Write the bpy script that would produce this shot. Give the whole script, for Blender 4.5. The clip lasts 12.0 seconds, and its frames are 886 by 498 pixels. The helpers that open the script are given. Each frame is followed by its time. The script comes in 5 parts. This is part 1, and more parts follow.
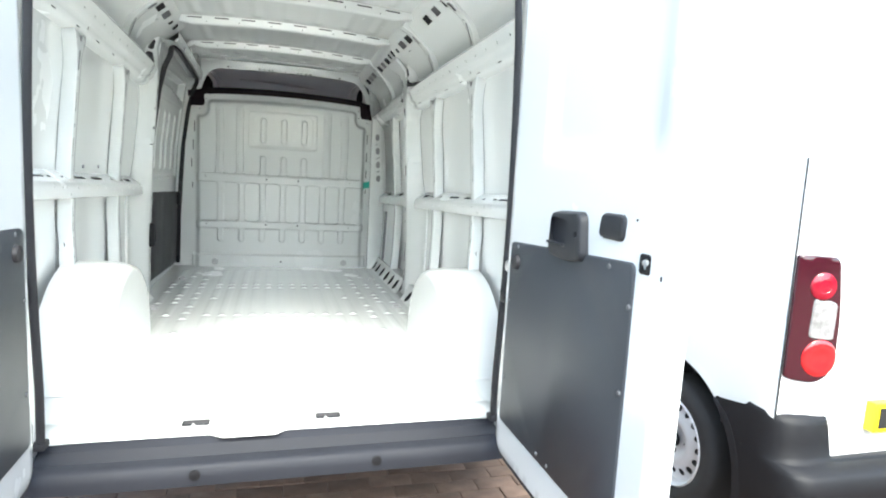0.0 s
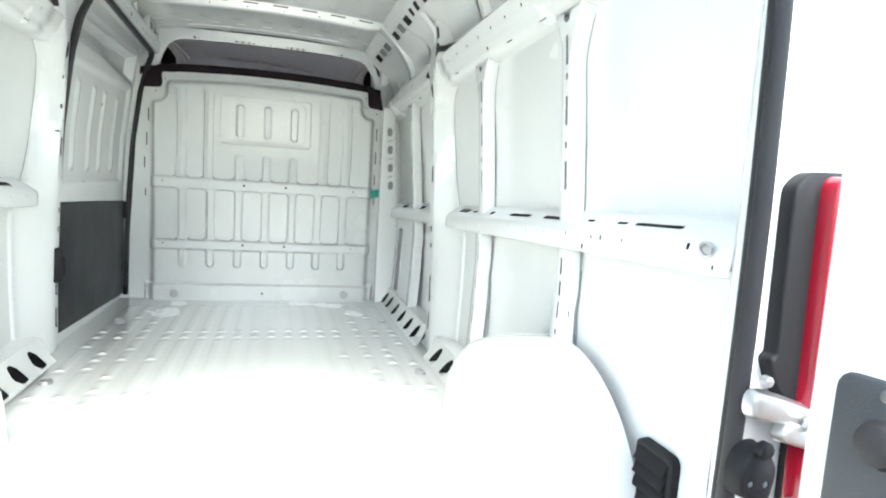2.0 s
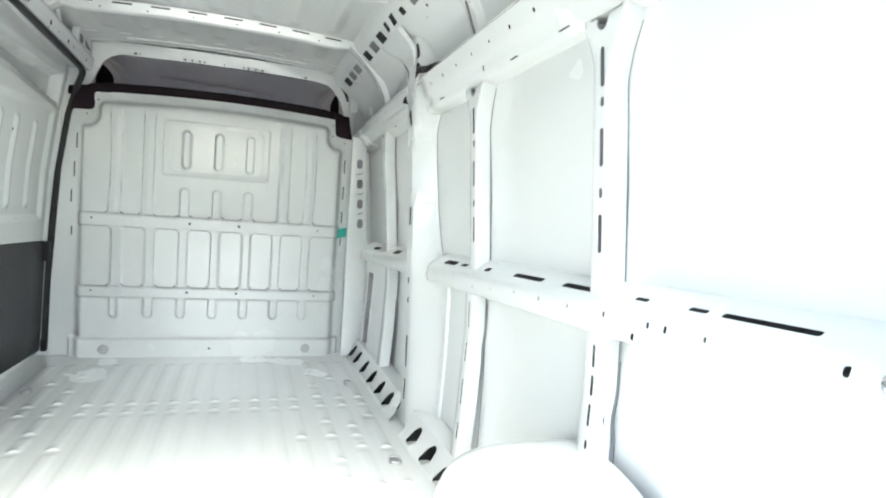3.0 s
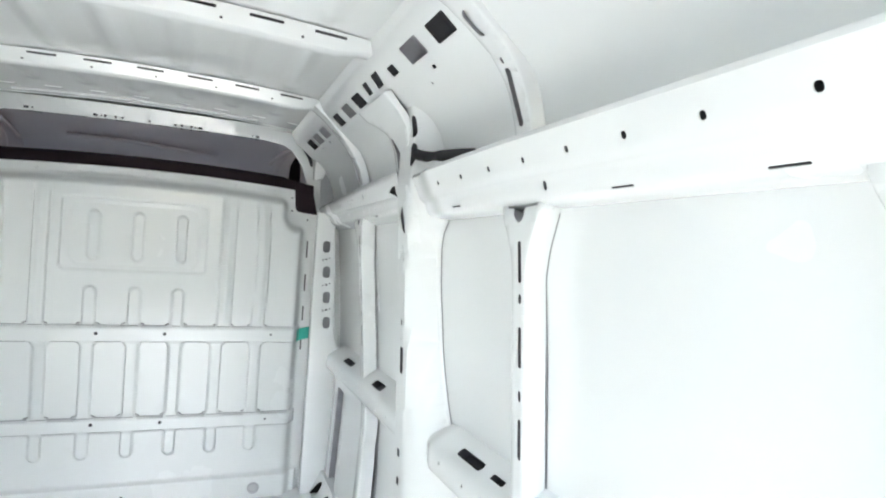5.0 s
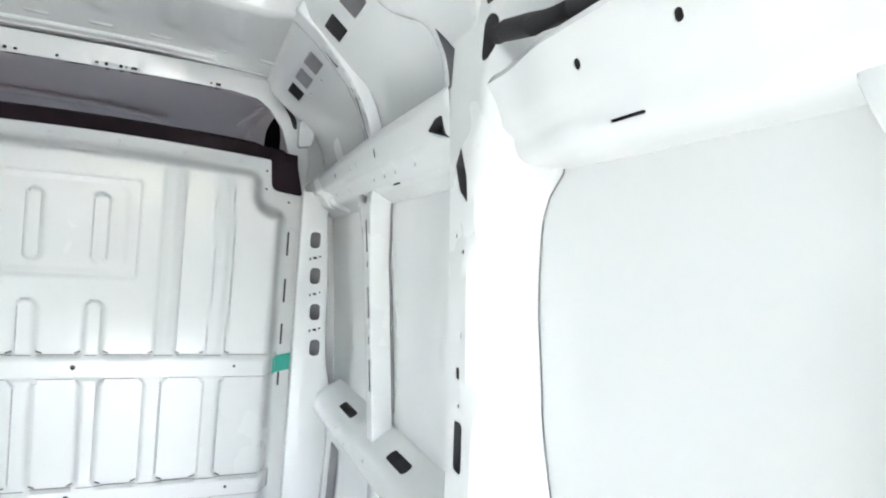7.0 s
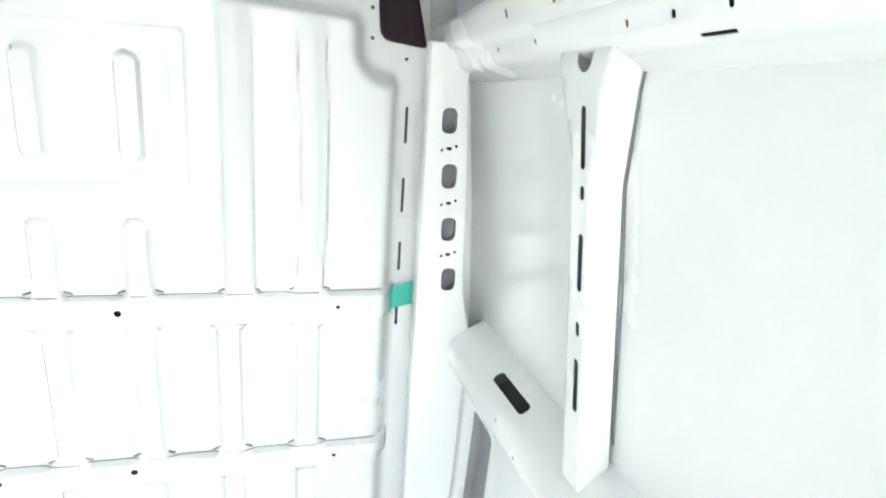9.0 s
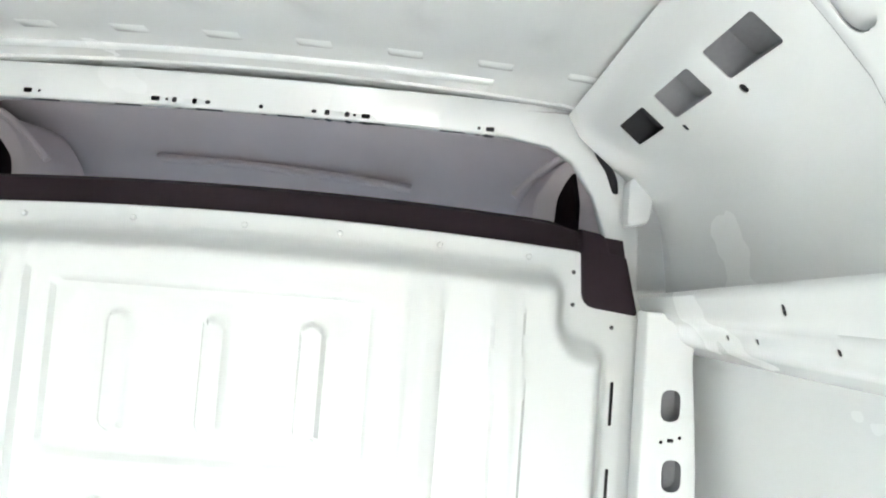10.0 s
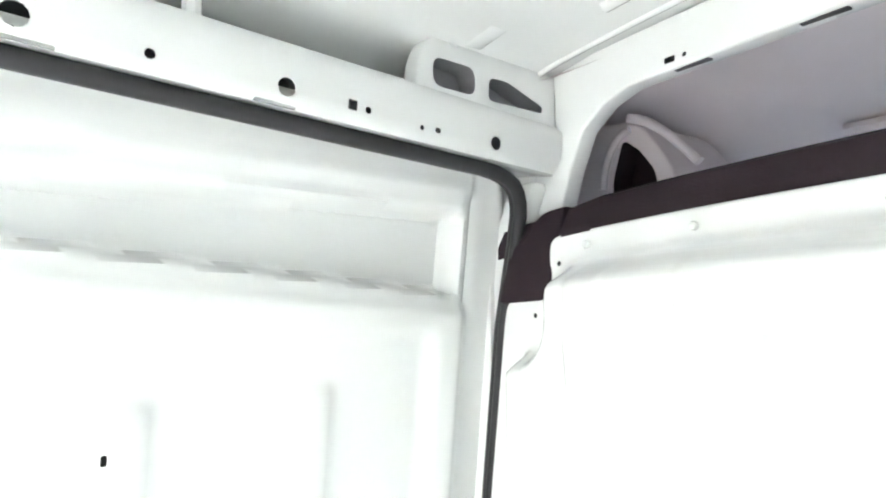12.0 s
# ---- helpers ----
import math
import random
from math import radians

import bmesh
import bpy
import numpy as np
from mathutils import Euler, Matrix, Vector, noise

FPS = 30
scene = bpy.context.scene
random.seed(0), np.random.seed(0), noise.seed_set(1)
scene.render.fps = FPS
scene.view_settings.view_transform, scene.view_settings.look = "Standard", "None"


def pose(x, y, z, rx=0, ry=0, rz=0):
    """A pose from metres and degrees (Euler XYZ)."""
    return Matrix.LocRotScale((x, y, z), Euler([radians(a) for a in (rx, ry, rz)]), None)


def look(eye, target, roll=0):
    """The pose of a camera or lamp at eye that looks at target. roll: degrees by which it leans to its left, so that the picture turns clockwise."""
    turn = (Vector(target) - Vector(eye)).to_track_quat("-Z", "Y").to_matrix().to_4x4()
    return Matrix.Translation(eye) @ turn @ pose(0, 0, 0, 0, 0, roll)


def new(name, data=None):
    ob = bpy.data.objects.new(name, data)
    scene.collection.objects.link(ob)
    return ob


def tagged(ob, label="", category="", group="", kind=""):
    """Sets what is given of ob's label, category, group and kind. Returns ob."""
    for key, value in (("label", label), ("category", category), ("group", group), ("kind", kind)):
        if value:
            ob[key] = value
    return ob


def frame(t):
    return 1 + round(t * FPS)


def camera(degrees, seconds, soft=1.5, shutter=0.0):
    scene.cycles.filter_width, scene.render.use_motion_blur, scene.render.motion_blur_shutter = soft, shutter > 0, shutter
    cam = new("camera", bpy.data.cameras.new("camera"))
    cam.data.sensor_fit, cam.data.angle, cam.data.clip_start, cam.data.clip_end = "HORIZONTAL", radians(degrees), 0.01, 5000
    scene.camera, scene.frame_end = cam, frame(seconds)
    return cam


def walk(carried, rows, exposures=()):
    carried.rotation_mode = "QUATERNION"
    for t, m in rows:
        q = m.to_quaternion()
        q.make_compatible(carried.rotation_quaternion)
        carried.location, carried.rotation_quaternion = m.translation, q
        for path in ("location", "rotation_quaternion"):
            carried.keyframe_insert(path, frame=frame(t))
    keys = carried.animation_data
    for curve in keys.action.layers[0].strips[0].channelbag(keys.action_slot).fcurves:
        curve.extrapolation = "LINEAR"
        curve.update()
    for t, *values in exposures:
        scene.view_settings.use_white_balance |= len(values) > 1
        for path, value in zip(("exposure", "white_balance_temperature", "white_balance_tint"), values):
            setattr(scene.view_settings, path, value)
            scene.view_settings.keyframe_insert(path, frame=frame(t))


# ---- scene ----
cam = camera(73.7, 12.0, soft=2.0)
PATH = [
    (0, (-0.074, -2.037, 1.462), (0.484, -0.132, 1.221), 3.2),
    (0.5, (-0.028, -1.724, 1.434), (0.507, 0.188, 1.194), 3.6),
    (1, (-0.005, -1.415, 1.448), (0.525, 0.498, 1.205), 3.6),
    (1.5, (0.046, -1.041, 1.449), (0.577, 0.873, 1.218), 3.6),
    (2, (0.1, -0.72, 1.434), (0.643, 1.193, 1.223), 3.6),
    (2.5, (0.142, -0.39, 1.474), (0.719, 1.519, 1.322), 3.6),
    (2.7, (0.151, -0.333, 1.483), (0.756, 1.568, 1.348), 3.8),
    (4.3, (0.319, 0.383, 1.739), (1.036, 2.25, 1.697), 3.7),
    (4.5, (0.303, 0.457, 1.785), (1.027, 2.321, 1.748), 3.7),
    (5, (0.298, 0.585, 1.857), (1.044, 2.441, 1.836), 4.0),
    (5.5, (0.373, 0.773, 1.898), (1.161, 2.612, 1.889), 3.9),
    (6, (0.416, 0.987, 1.907), (1.212, 2.822, 1.909), 3.7),
    (6.5, (0.435, 1.248, 1.878), (1.225, 3.086, 1.885), 3.9),
    (7, (0.473, 1.45, 1.802), (1.245, 3.296, 1.798), 4.2),
    (7.2, (0.478, 1.566, 1.794), (1.25, 3.411, 1.739), 5.1),
    (9, (0.49, 2.233, 1.876), (1.02, 4.085, 1.339), 4.1),
    (9.5, (0.482, 2.359, 1.966), (0.767, 4.329, 1.772), 4.3),
    (10, (0.405, 2.469, 1.998), (0.442, 4.466, 2.097), 4.3),
    (10.5, (0.294, 2.623, 1.975), (-0.011, 4.592, 2.149), 3.9),
    (11, (0.244, 2.819, 1.983), (-0.528, 4.659, 2.125), 2.7),
    (11.3, (0.17, 2.885, 1.971), (-0.833, 4.608, 2.131), 1.6),
    (11.5, (0.128, 2.902, 1.971), (-1.035, 4.521, 2.132), 1.0),
    (12, (0.008, 2.934, 1.966), (-1.584, 4.13, 2.149), -0.1),
]
# stops, white balance in kelvin and tint: the camera brightens as it goes deeper into the van
EXPOSURES = [(0, 2.32, 6550, 1), (2, 2.78, 6550, 1), (4.5, 2.78, 6450, 6), (5.5, 3.02, 6400, 7), (7, 3.17, 6380, 8), (9.5, 3.78, 6550, 6), (10.5, 3.78, 6600, 6), (12, 4.25, 6600, 7)]
walk(cam, [(t, look(eye, target, roll)) for t, eye, target, roll in PATH], EXPOSURES)

# ---- light ----
SUN_ELEV, SUN_TURN = radians(46), radians(180)
world = bpy.data.worlds.new("overcast_sky")
scene.world = world
world.use_nodes = True
wn = world.node_tree.nodes
sky = wn.new("ShaderNodeTexSky")
sky.sky_type = "NISHITA"
sky.sun_disc = False
sky.sun_elevation, sky.sun_rotation = SUN_ELEV, SUN_TURN
sky.air_density, sky.dust_density, sky.ozone_density = 1.0, 2.0, 1.0
world.node_tree.links.new(sky.outputs[0], wn["Background"].inputs[0])
wn["Background"].inputs[1].default_value = 0.15
sun = new("sun", bpy.data.lights.new("sun", "SUN"))
sun.data.energy, sun.data.angle, sun.data.color = 1.5, radians(25), (1.0, 0.98, 0.955)
sun.matrix_world = look((0, 0, 0), (-math.sin(SUN_TURN) * math.cos(SUN_ELEV), -math.cos(SUN_TURN) * math.cos(SUN_ELEV), -math.sin(SUN_ELEV)))


# ---- materials ----
def material(name, color, rough=0.5, metal=0.0, vary=0.06, scale=6.0, bump=0.05, bump_scale=180.0, coat=0.0, spec=0.5, per_object=0.0):
    m = bpy.data.materials.new(name)
    m.use_nodes = True
    nt = m.node_tree
    p = nt.nodes["Principled BSDF"]
    p.inputs["Metallic"].default_value = metal
    p.inputs["Coat Weight"].default_value = coat
    p.inputs["Coat Roughness"].default_value = 0.15
    p.inputs["Specular IOR Level"].default_value = spec
    tc = nt.nodes.new("ShaderNodeTexCoord")
    big, fine = nt.nodes.new("ShaderNodeTexNoise"), nt.nodes.new("ShaderNodeTexNoise")
    big.inputs["Scale"].default_value, big.inputs["Detail"].default_value = scale, 4
    fine.inputs["Scale"].default_value, fine.inputs["Detail"].default_value = bump_scale, 3
    for n in (big, fine):
        nt.links.new(tc.outputs["Object"], n.inputs["Vector"])
    add = nt.nodes.new("ShaderNodeMath")
    add.operation = "MULTIPLY_ADD"
    add.inputs[1].default_value = 0.35
    nt.links.new(fine.outputs["Fac"], add.inputs[0])
    nt.links.new(big.outputs["Fac"], add.inputs[2])
    ramp = nt.nodes.new("ShaderNodeValToRGB")
    ramp.color_ramp.elements[0].position, ramp.color_ramp.elements[1].position = 0.35, 0.95
    ramp.color_ramp.elements[0].color = (*[c * (1 - vary) for c in color], 1)
    ramp.color_ramp.elements[1].color = (*[min(1, c * (1 + vary)) for c in color], 1)
    nt.links.new(add.outputs[0], ramp.inputs["Fac"])
    last = ramp.outputs["Color"]
    if per_object:
        info = nt.nodes.new("ShaderNodeObjectInfo")
        mul = nt.nodes.new("ShaderNodeMapRange")
        mul.inputs["To Min"].default_value, mul.inputs["To Max"].default_value = 1 - per_object, 1 + per_object
        nt.links.new(info.outputs["Random"], mul.inputs["Value"])
        hsv = nt.nodes.new("ShaderNodeHueSaturation")
        nt.links.new(last, hsv.inputs["Color"])
        nt.links.new(mul.outputs["Result"], hsv.inputs["Value"])
        last = hsv.outputs["Color"]
    nt.links.new(last, p.inputs["Base Color"])
    rr = nt.nodes.new("ShaderNodeMapRange")
    rr.inputs["To Min"].default_value, rr.inputs["To Max"].default_value = max(0.02, rough - 0.06), min(1, rough + 0.08)
    nt.links.new(big.outputs["Fac"], rr.inputs["Value"])
    nt.links.new(rr.outputs["Result"], p.inputs["Roughness"])
    if bump:
        b = nt.nodes.new("ShaderNodeBump")
        b.inputs["Strength"].default_value, b.inputs["Distance"].default_value = bump, 0.002
        nt.links.new(fine.outputs["Fac"], b.inputs["Height"])
        nt.links.new(b.outputs["Normal"], p.inputs["Normal"])
    return m


PAINT = material("white_body_paint", (0.872, 0.891, 0.881), 0.24, vary=0.006, scale=2.5, bump=0.03, bump_scale=120, coat=1.0)
# Dark colour painted in for the shade inside holes; the metal itself is white.
HOLE_SHADE = material("dark_hole_shade", (0.085, 0.085, 0.09), 0.9, vary=0.2, spec=0.2)
# Lighter painted shade for pockets where more light gets in; also the clips.
GREY_CLIP_AND_SHADE = material("grey_clip_and_hole_shade", (0.35, 0.35, 0.362), 0.8, vary=0.15, spec=0.2)
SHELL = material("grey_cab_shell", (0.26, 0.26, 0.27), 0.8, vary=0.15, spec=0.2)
RUBBER = material("black_rubber_seal", (0.026, 0.025, 0.028), 0.6, vary=0.2, bump=0.2)
TRIM = material("black_felt_trim", (0.026, 0.016, 0.022), 0.85, vary=0.25, bump=0.4, bump_scale=400, spec=0.25)
PANEL = material("grey_hardboard_panel", (0.05, 0.056, 0.066), 0.42, vary=0.07, bump=0.25, bump_scale=500)
DOOR_PANEL = material("black_door_panel", (0.026, 0.026, 0.03), 0.5, vary=0.12, bump=0.3, bump_scale=500, spec=0.35)
PLASTIC = material("dark_grey_plastic", (0.010, 0.010, 0.012), 0.5, vary=0.12, bump=0.35, bump_scale=700, spec=0.3)
DULL = material("dull_grey_screw", (0.11, 0.115, 0.125), 0.5, vary=0.1)
HANDLE = material("grey_handle_plastic", (0.028, 0.030, 0.036), 0.45, vary=0.12, bump=0.35, bump_scale=700, spec=0.35)
BUMPER = material("grey_bumper_plastic", (0.022, 0.024, 0.032), 0.6, vary=0.12, bump=0.4, bump_scale=600, spec=0.35)
LINER = material("grey_cab_headliner", (0.66, 0.60, 0.61), 0.6, vary=0.05, bump=0.3, bump_scale=600, spec=0.3)
TAPE = material("teal_masking_tape", (0.06, 0.50, 0.40), 0.6, vary=0.05)
ZINC = material("galvanised_steel", (0.55, 0.55, 0.56), 0.35, metal=0.9, vary=0.1)
WHEEL = material("silver_wheel_paint", (0.62, 0.62, 0.64), 0.4, metal=0.35, vary=0.06)
TYRE = material("tyre_rubber", (0.025, 0.025, 0.026), 0.75, vary=0.25, bump=0.3)
RED = material("red_lamp_lens", (0.045, 0.004, 0.010), 0.12, vary=0.08, coat=0.8, bump=0)
BRIGHT_RED = material("bright_red_lamp_lens", (0.5, 0.012, 0.016), 0.1, vary=0.1, coat=1.0, bump=0)
LAMP_RED = material("deep_red_lamp_lens", (0.30, 0.006, 0.022), 0.15, vary=0.1, coat=0.6, bump=0)
BLOCKER = material("brown_light_blocker", (0.20, 0.13, 0.10), 0.9, vary=0.3, scale=3, bump=0.6)
CLEAR = material("clear_lamp_lens", (0.27, 0.26, 0.26), 0.15, vary=0.4, scale=40, coat=1.0, bump=0)
SEALANT_AND_SHADE = material("grey_sealant_and_shade", (0.24, 0.24, 0.245), 0.7, vary=0.2)
YELLOW = material("yellow_number_plate", (0.85, 0.66, 0.02), 0.4, vary=0.03)
INK = material("black_ink", (0.02, 0.02, 0.02), 0.5)
PAVER = material("brown_block_paver", (0.125, 0.085, 0.066), 0.85, vary=0.35, scale=14, bump=0.8, bump_scale=160, per_object=0.28)
SAND = material("joint_sand", (0.12, 0.095, 0.072), 0.95, vary=0.3, scale=9, bump=0.8, bump_scale=90)


# ---- mesh tools ----
from mathutils.geometry import delaunay_2d_cdt

F = 0.55


class Build:
    """Collects the faces of one mesh."""

    def __init__(self):
        self.v, self.f, self.m = [], [], []

    def add(self, verts, faces, mi=0):
        n = len(self.v)
        self.v += [tuple(p) for p in verts]
        self.f += [tuple(n + i for i in f) for f in faces]
        self.m += [mi] * len(faces)

    def grid(self, rows, mi=0, close=False):
        """Quads over rows of equally many points."""
        k, n = len(rows[0]), len(rows)
        faces = [(a * k + b, a * k + (b + 1) % k, (a + 1) * k + (b + 1) % k, (a + 1) * k + b) for a in range(n - 1) for b in range(k if close else k - 1)]
        self.add([p for r in rows for p in r], faces, mi)

    def fan(self, ring, mi=0):
        c = tuple(sum(p[i] for p in ring) / len(ring) for i in range(3))
        n = len(ring)
        self.add([c, *ring], [(0, 1 + i, 1 + (i + 1) % n) for i in range(n)], mi)

    def box(self, lo, hi, r=0.006, mi=0):
        """A box with bevelled edges."""
        bm = bmesh.new()
        bmesh.ops.create_cube(bm, size=1)
        for v in bm.verts:
            v.co = [lo[i] + (v.co[i] + 0.5) * (hi[i] - lo[i]) for i in range(3)]
        if r:
            bmesh.ops.bevel(bm, geom=bm.edges[:], offset=min(r, 0.45 * min(abs(hi[i] - lo[i]) for i in range(3))), segments=2, profile=0.6, affect="EDGES")
        bm.verts.index_update()
        self.add([v.co for v in bm.verts], [[v.index for v in f.verts] for f in bm.faces], mi)
        bm.free()

    def tube(self, path, radius, n=10, mi=0, closed=False, squash=1.0):
        pts = [Vector(p) for p in path]
        rows = []
        for i, p in enumerate(pts):
            a, b = (pts[i - 1], pts[(i + 1) % len(pts)]) if closed else (pts[max(i - 1, 0)], pts[min(i + 1, len(pts) - 1)])
            t = (b - a).normalized()
            side = t.cross(Vector((0, 1, 0)))
            if side.length < 0.2:
                side = t.cross(Vector((0, 0, 1)))
            side.normalize()
            up = side.cross(t)
            rows.append([p + side * (radius * math.cos(6.2832 * k / n)) + up * (radius * squash * math.sin(6.2832 * k / n)) for k in range(n)])
        if closed:
            rows.append(rows[0])
        self.grid(rows, mi, close=True)
        if not closed:
            self.fan(rows[0], mi), self.fan(rows[-1], mi)

    def disc(self, centre, axis, radius, depth, n=20, mi=0, round_edge=0.25):
        """A short cylinder along axis with a rounded front edge."""
        c, a = Vector(centre), Vector(axis).normalized()
        s = a.orthogonal().normalized()
        t = a.cross(s)
        e = min(radius, depth) * round_edge
        rows = [[c + a * d + (s * math.cos(6.2832 * k / n) + t * math.sin(6.2832 * k / n)) * r for k in range(n)] for d, r in ((0, radius), (depth - e, radius), (depth - 0.3 * e, radius - 0.3 * e), (depth, radius - e))]
        self.grid(rows, mi, close=True)
        self.fan(rows[-1], mi), self.fan(rows[0], mi)


def finish(name, b, mats, parent=None, label="", angle=38, weld=True):
    me = bpy.data.meshes.new(name)
    me.from_pydata(b.v, [], b.f)
    for m in mats if isinstance(mats, (list, tuple)) else [mats]:
        me.materials.append(m)
    me.polygons.foreach_set("material_index", b.m)
    me.polygons.foreach_set("use_smooth", [True] * len(b.f))
    if weld:
        bm = bmesh.new()
        bm.from_mesh(me)
        bmesh.ops.remove_doubles(bm, verts=bm.verts[:], dist=2e-5)
        bmesh.ops.delete(bm, geom=[v for v in bm.verts if not v.link_faces], context="VERTS")
        bmesh.ops.recalc_face_normals(bm, faces=bm.faces[:])
        bm.to_mesh(me)
        bm.free()
    me.set_sharp_from_angle(angle=radians(angle))
    ob = new(name, me)
    if parent:
        ob.parent = parent
    if label:
        ob["label"] = label
    return ob


def empty(name, x, y, z):
    ob = new(name)
    ob.location = (x, y, z)
    ob.empty_display_size = 0.05
    return ob


def area(p):
    return sum(a[0] * b[1] - b[0] * a[1] for a, b in zip(p, p[1:] + p[:1])) / 2


def ccw(p):
    return list(p) if area(list(p)) > 0 else list(p)[::-1]


def split(p, step):
    out = []
    for a, b in zip(p, p[1:] + p[:1]):
        n = max(1, int(math.hypot(b[0] - a[0], b[1] - a[1]) / step + 0.999))
        out += [(a[0] + (b[0] - a[0]) * i / n, a[1] + (b[1] - a[1]) * i / n) for i in range(n)]
    return out


def rounded(p, r, n=4):
    """The polygon p with its corners rounded; r: one radius, or one for each corner."""
    out = []
    for i, c in enumerate(p):
        rr = r[i] if isinstance(r, (list, tuple)) else r
        a, b, c = Vector(p[i - 1]), Vector(p[(i + 1) % len(p)]), Vector(c)
        u, w = (a - c), (b - c)
        k = min(rr, 0.49 * u.length, 0.49 * w.length)
        if k < 1e-5:
            out.append(tuple(c))
            continue
        s, e = c + u.normalized() * k, c + w.normalized() * k
        for j in range(n + 1):
            t = j / n
            out.append(tuple(s * (1 - t) ** 2 + c * (2 * t * (1 - t)) + e * t * t))
    return out


def rect(u, v, w, h, r=None, lean=0.0, n=4):
    r = min(w, h) * 0.49 if r is None else r
    p = [(-w / 2, -h / 2), (w / 2, -h / 2), (w / 2, h / 2), (-w / 2, h / 2)]
    return rounded([(u + a + lean * b, v + b) for a, b in p], r, n)


def circle(u, v, r, n=10):
    return [(u + r * math.cos(6.2832 * k / n), v + r * math.sin(6.2832 * k / n)) for k in range(n)]


def offset(p, d):
    out = []
    for i in range(len(p)):
        a, c, b = Vector(p[i - 1]), Vector(p[i]), Vector(p[(i + 1) % len(p)])
        e, g = (c - a).normalized(), (b - c).normalized()
        n1, n2 = Vector((e.y, -e.x)), Vector((g.y, -g.x))
        m = (n1 + n2)
        m = m.normalized() if m.length > 1e-6 else n1
        out.append(tuple(c + m * (d / max(0.5, m.dot(n1)))))
    return out


def plate(b, outline, holes, S, depth=0.03, splay=0.008, step=0.05, grid=0.0, cup=0.035, mi=0, cup_mi=1, edge=0.003):
    """A pressed sheet: the outline filled but for its holes, laid on the surface S(u, v, d), with a rounded rim that turns back by depth, and a pocket behind each hole.
    A hole may be a pair of its outline and the material of its pocket, or None for no pocket."""
    ring = split(ccw(outline), step)
    cuts = []
    for h in holes:
        pts, mat_i = h if isinstance(h, tuple) and not isinstance(h[0], (int, float)) and len(h) == 2 and isinstance(h[0], list) else (h, cup_mi)
        cuts.append((ccw(pts), mat_i))
    verts, edges = [], []
    for p in [ring] + [c for c, _ in cuts]:
        n = len(verts)
        verts += [Vector(q) for q in p]
        edges += [(n + i, n + (i + 1) % len(p)) for i in range(len(p))]
    if grid:
        us, vs = [p[0] for p in ring], [p[1] for p in ring]
        nu, nv = int((max(us) - min(us)) / grid), int((max(vs) - min(vs)) / grid)
        verts += [Vector((min(us) + (i + 0.5) * grid, min(vs) + (j + 0.5) * grid)) for i in range(nu) for j in range(nv)]
    v2, _, faces, *_ = delaunay_2d_cdt(verts, edges, [], 0, 1e-6)
    co = np.array([tuple(p) for p in v2])
    mid = co[np.array(faces)].mean(1)
    inside = np.zeros(len(mid), bool)
    for p in [ring] + [c for c, _ in cuts]:
        for (x0, y0), (x1, y1) in zip(p, p[1:] + p[:1]):
            if y0 != y1:
                inside ^= ((y0 > mid[:, 1]) != (y1 > mid[:, 1])) & (mid[:, 0] < x0 + (mid[:, 1] - y0) * (x1 - x0) / (y1 - y0))
    faces = [f for f, k in zip(faces, inside) if k]
    b.add([S(p[0], p[1], 0.0) for p in v2], faces, mi)
    rows = [[S(*p, 0.0) for p in ring]]
    if depth:
        for o, d in ((edge, edge * 0.5), (edge * 1.6, edge * 1.7), (edge * 1.6 + splay, depth)):
            rows.append([S(*p, d) for p in offset(ring, o)])
        b.grid(rows, mi, close=True)
    foot = rows[-1]
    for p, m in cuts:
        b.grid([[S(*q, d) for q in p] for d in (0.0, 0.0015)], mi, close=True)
        # pockets are coloured dark to imitate the shade behind the sheet
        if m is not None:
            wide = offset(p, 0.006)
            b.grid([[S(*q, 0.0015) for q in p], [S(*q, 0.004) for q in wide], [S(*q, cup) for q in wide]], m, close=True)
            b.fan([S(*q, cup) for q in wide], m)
    return foot


def lerp_table(table):
    xs, ys = [a for a, _ in table], [c for _, c in table]
    return lambda t: float(np.interp(t, xs, ys))


def along(profile):
    """A surface swept along y: u is y, v the length along the profile of (x, z), d to its left-hand side."""
    P = [Vector(p) for p in profile]
    L = [0.0]
    for a, c in zip(P, P[1:]):
        L.append(L[-1] + (c - a).length)

    def at(v):
        v = min(max(v, 0.0), L[-1])
        i = max(k for k in range(len(P) - 1) if L[k] <= v + 1e-9)
        t = (v - L[i]) / (L[i + 1] - L[i])
        n = (P[i + 1] - P[i]).normalized()
        return P[i].lerp(P[i + 1], t), Vector((n.y, -n.x))

    return at, L


def smooth(t):
    t = np.clip(t, 0, 1)
    return t * t * (3 - 2 * t)


def bump_box(u, a, c, r):
    """1 between a and c, falling to 0 over r outside."""
    return smooth((u - a) / r + 1) * smooth((c - u) / r + 1)


# ---- shell of the load space ----
# Inner face of the pillars and the outer skin behind them, by height.
FACE = lerp_table([(0.50, 0.905), (0.85, 0.925), (1.13, 0.934), (1.35, 0.927), (1.58, 0.910), (1.78, 0.895), (1.96, 0.878), (2.1, 0.872), (2.2, 0.862), (2.3, 0.825)])
SKIN = lerp_table([(0.40, 0.985), (0.9, 0.995), (1.3, 0.99), (1.6, 0.97), (1.9, 0.94), (2.05, 0.925), (2.15, 0.91), (2.25, 0.88), (2.32, 0.84)])
SLOPE = 0.033


def drop(y, z):
    """The rails fall slightly towards the bulkhead."""
    slope = SLOPE if y > 1.6 else float(np.interp(z, (1.5, 2.0), (SLOPE, 0.020)))
    return z - slope * (y - 1.6) * min(1.0, max(0.0, (z - 0.6) / 0.65))


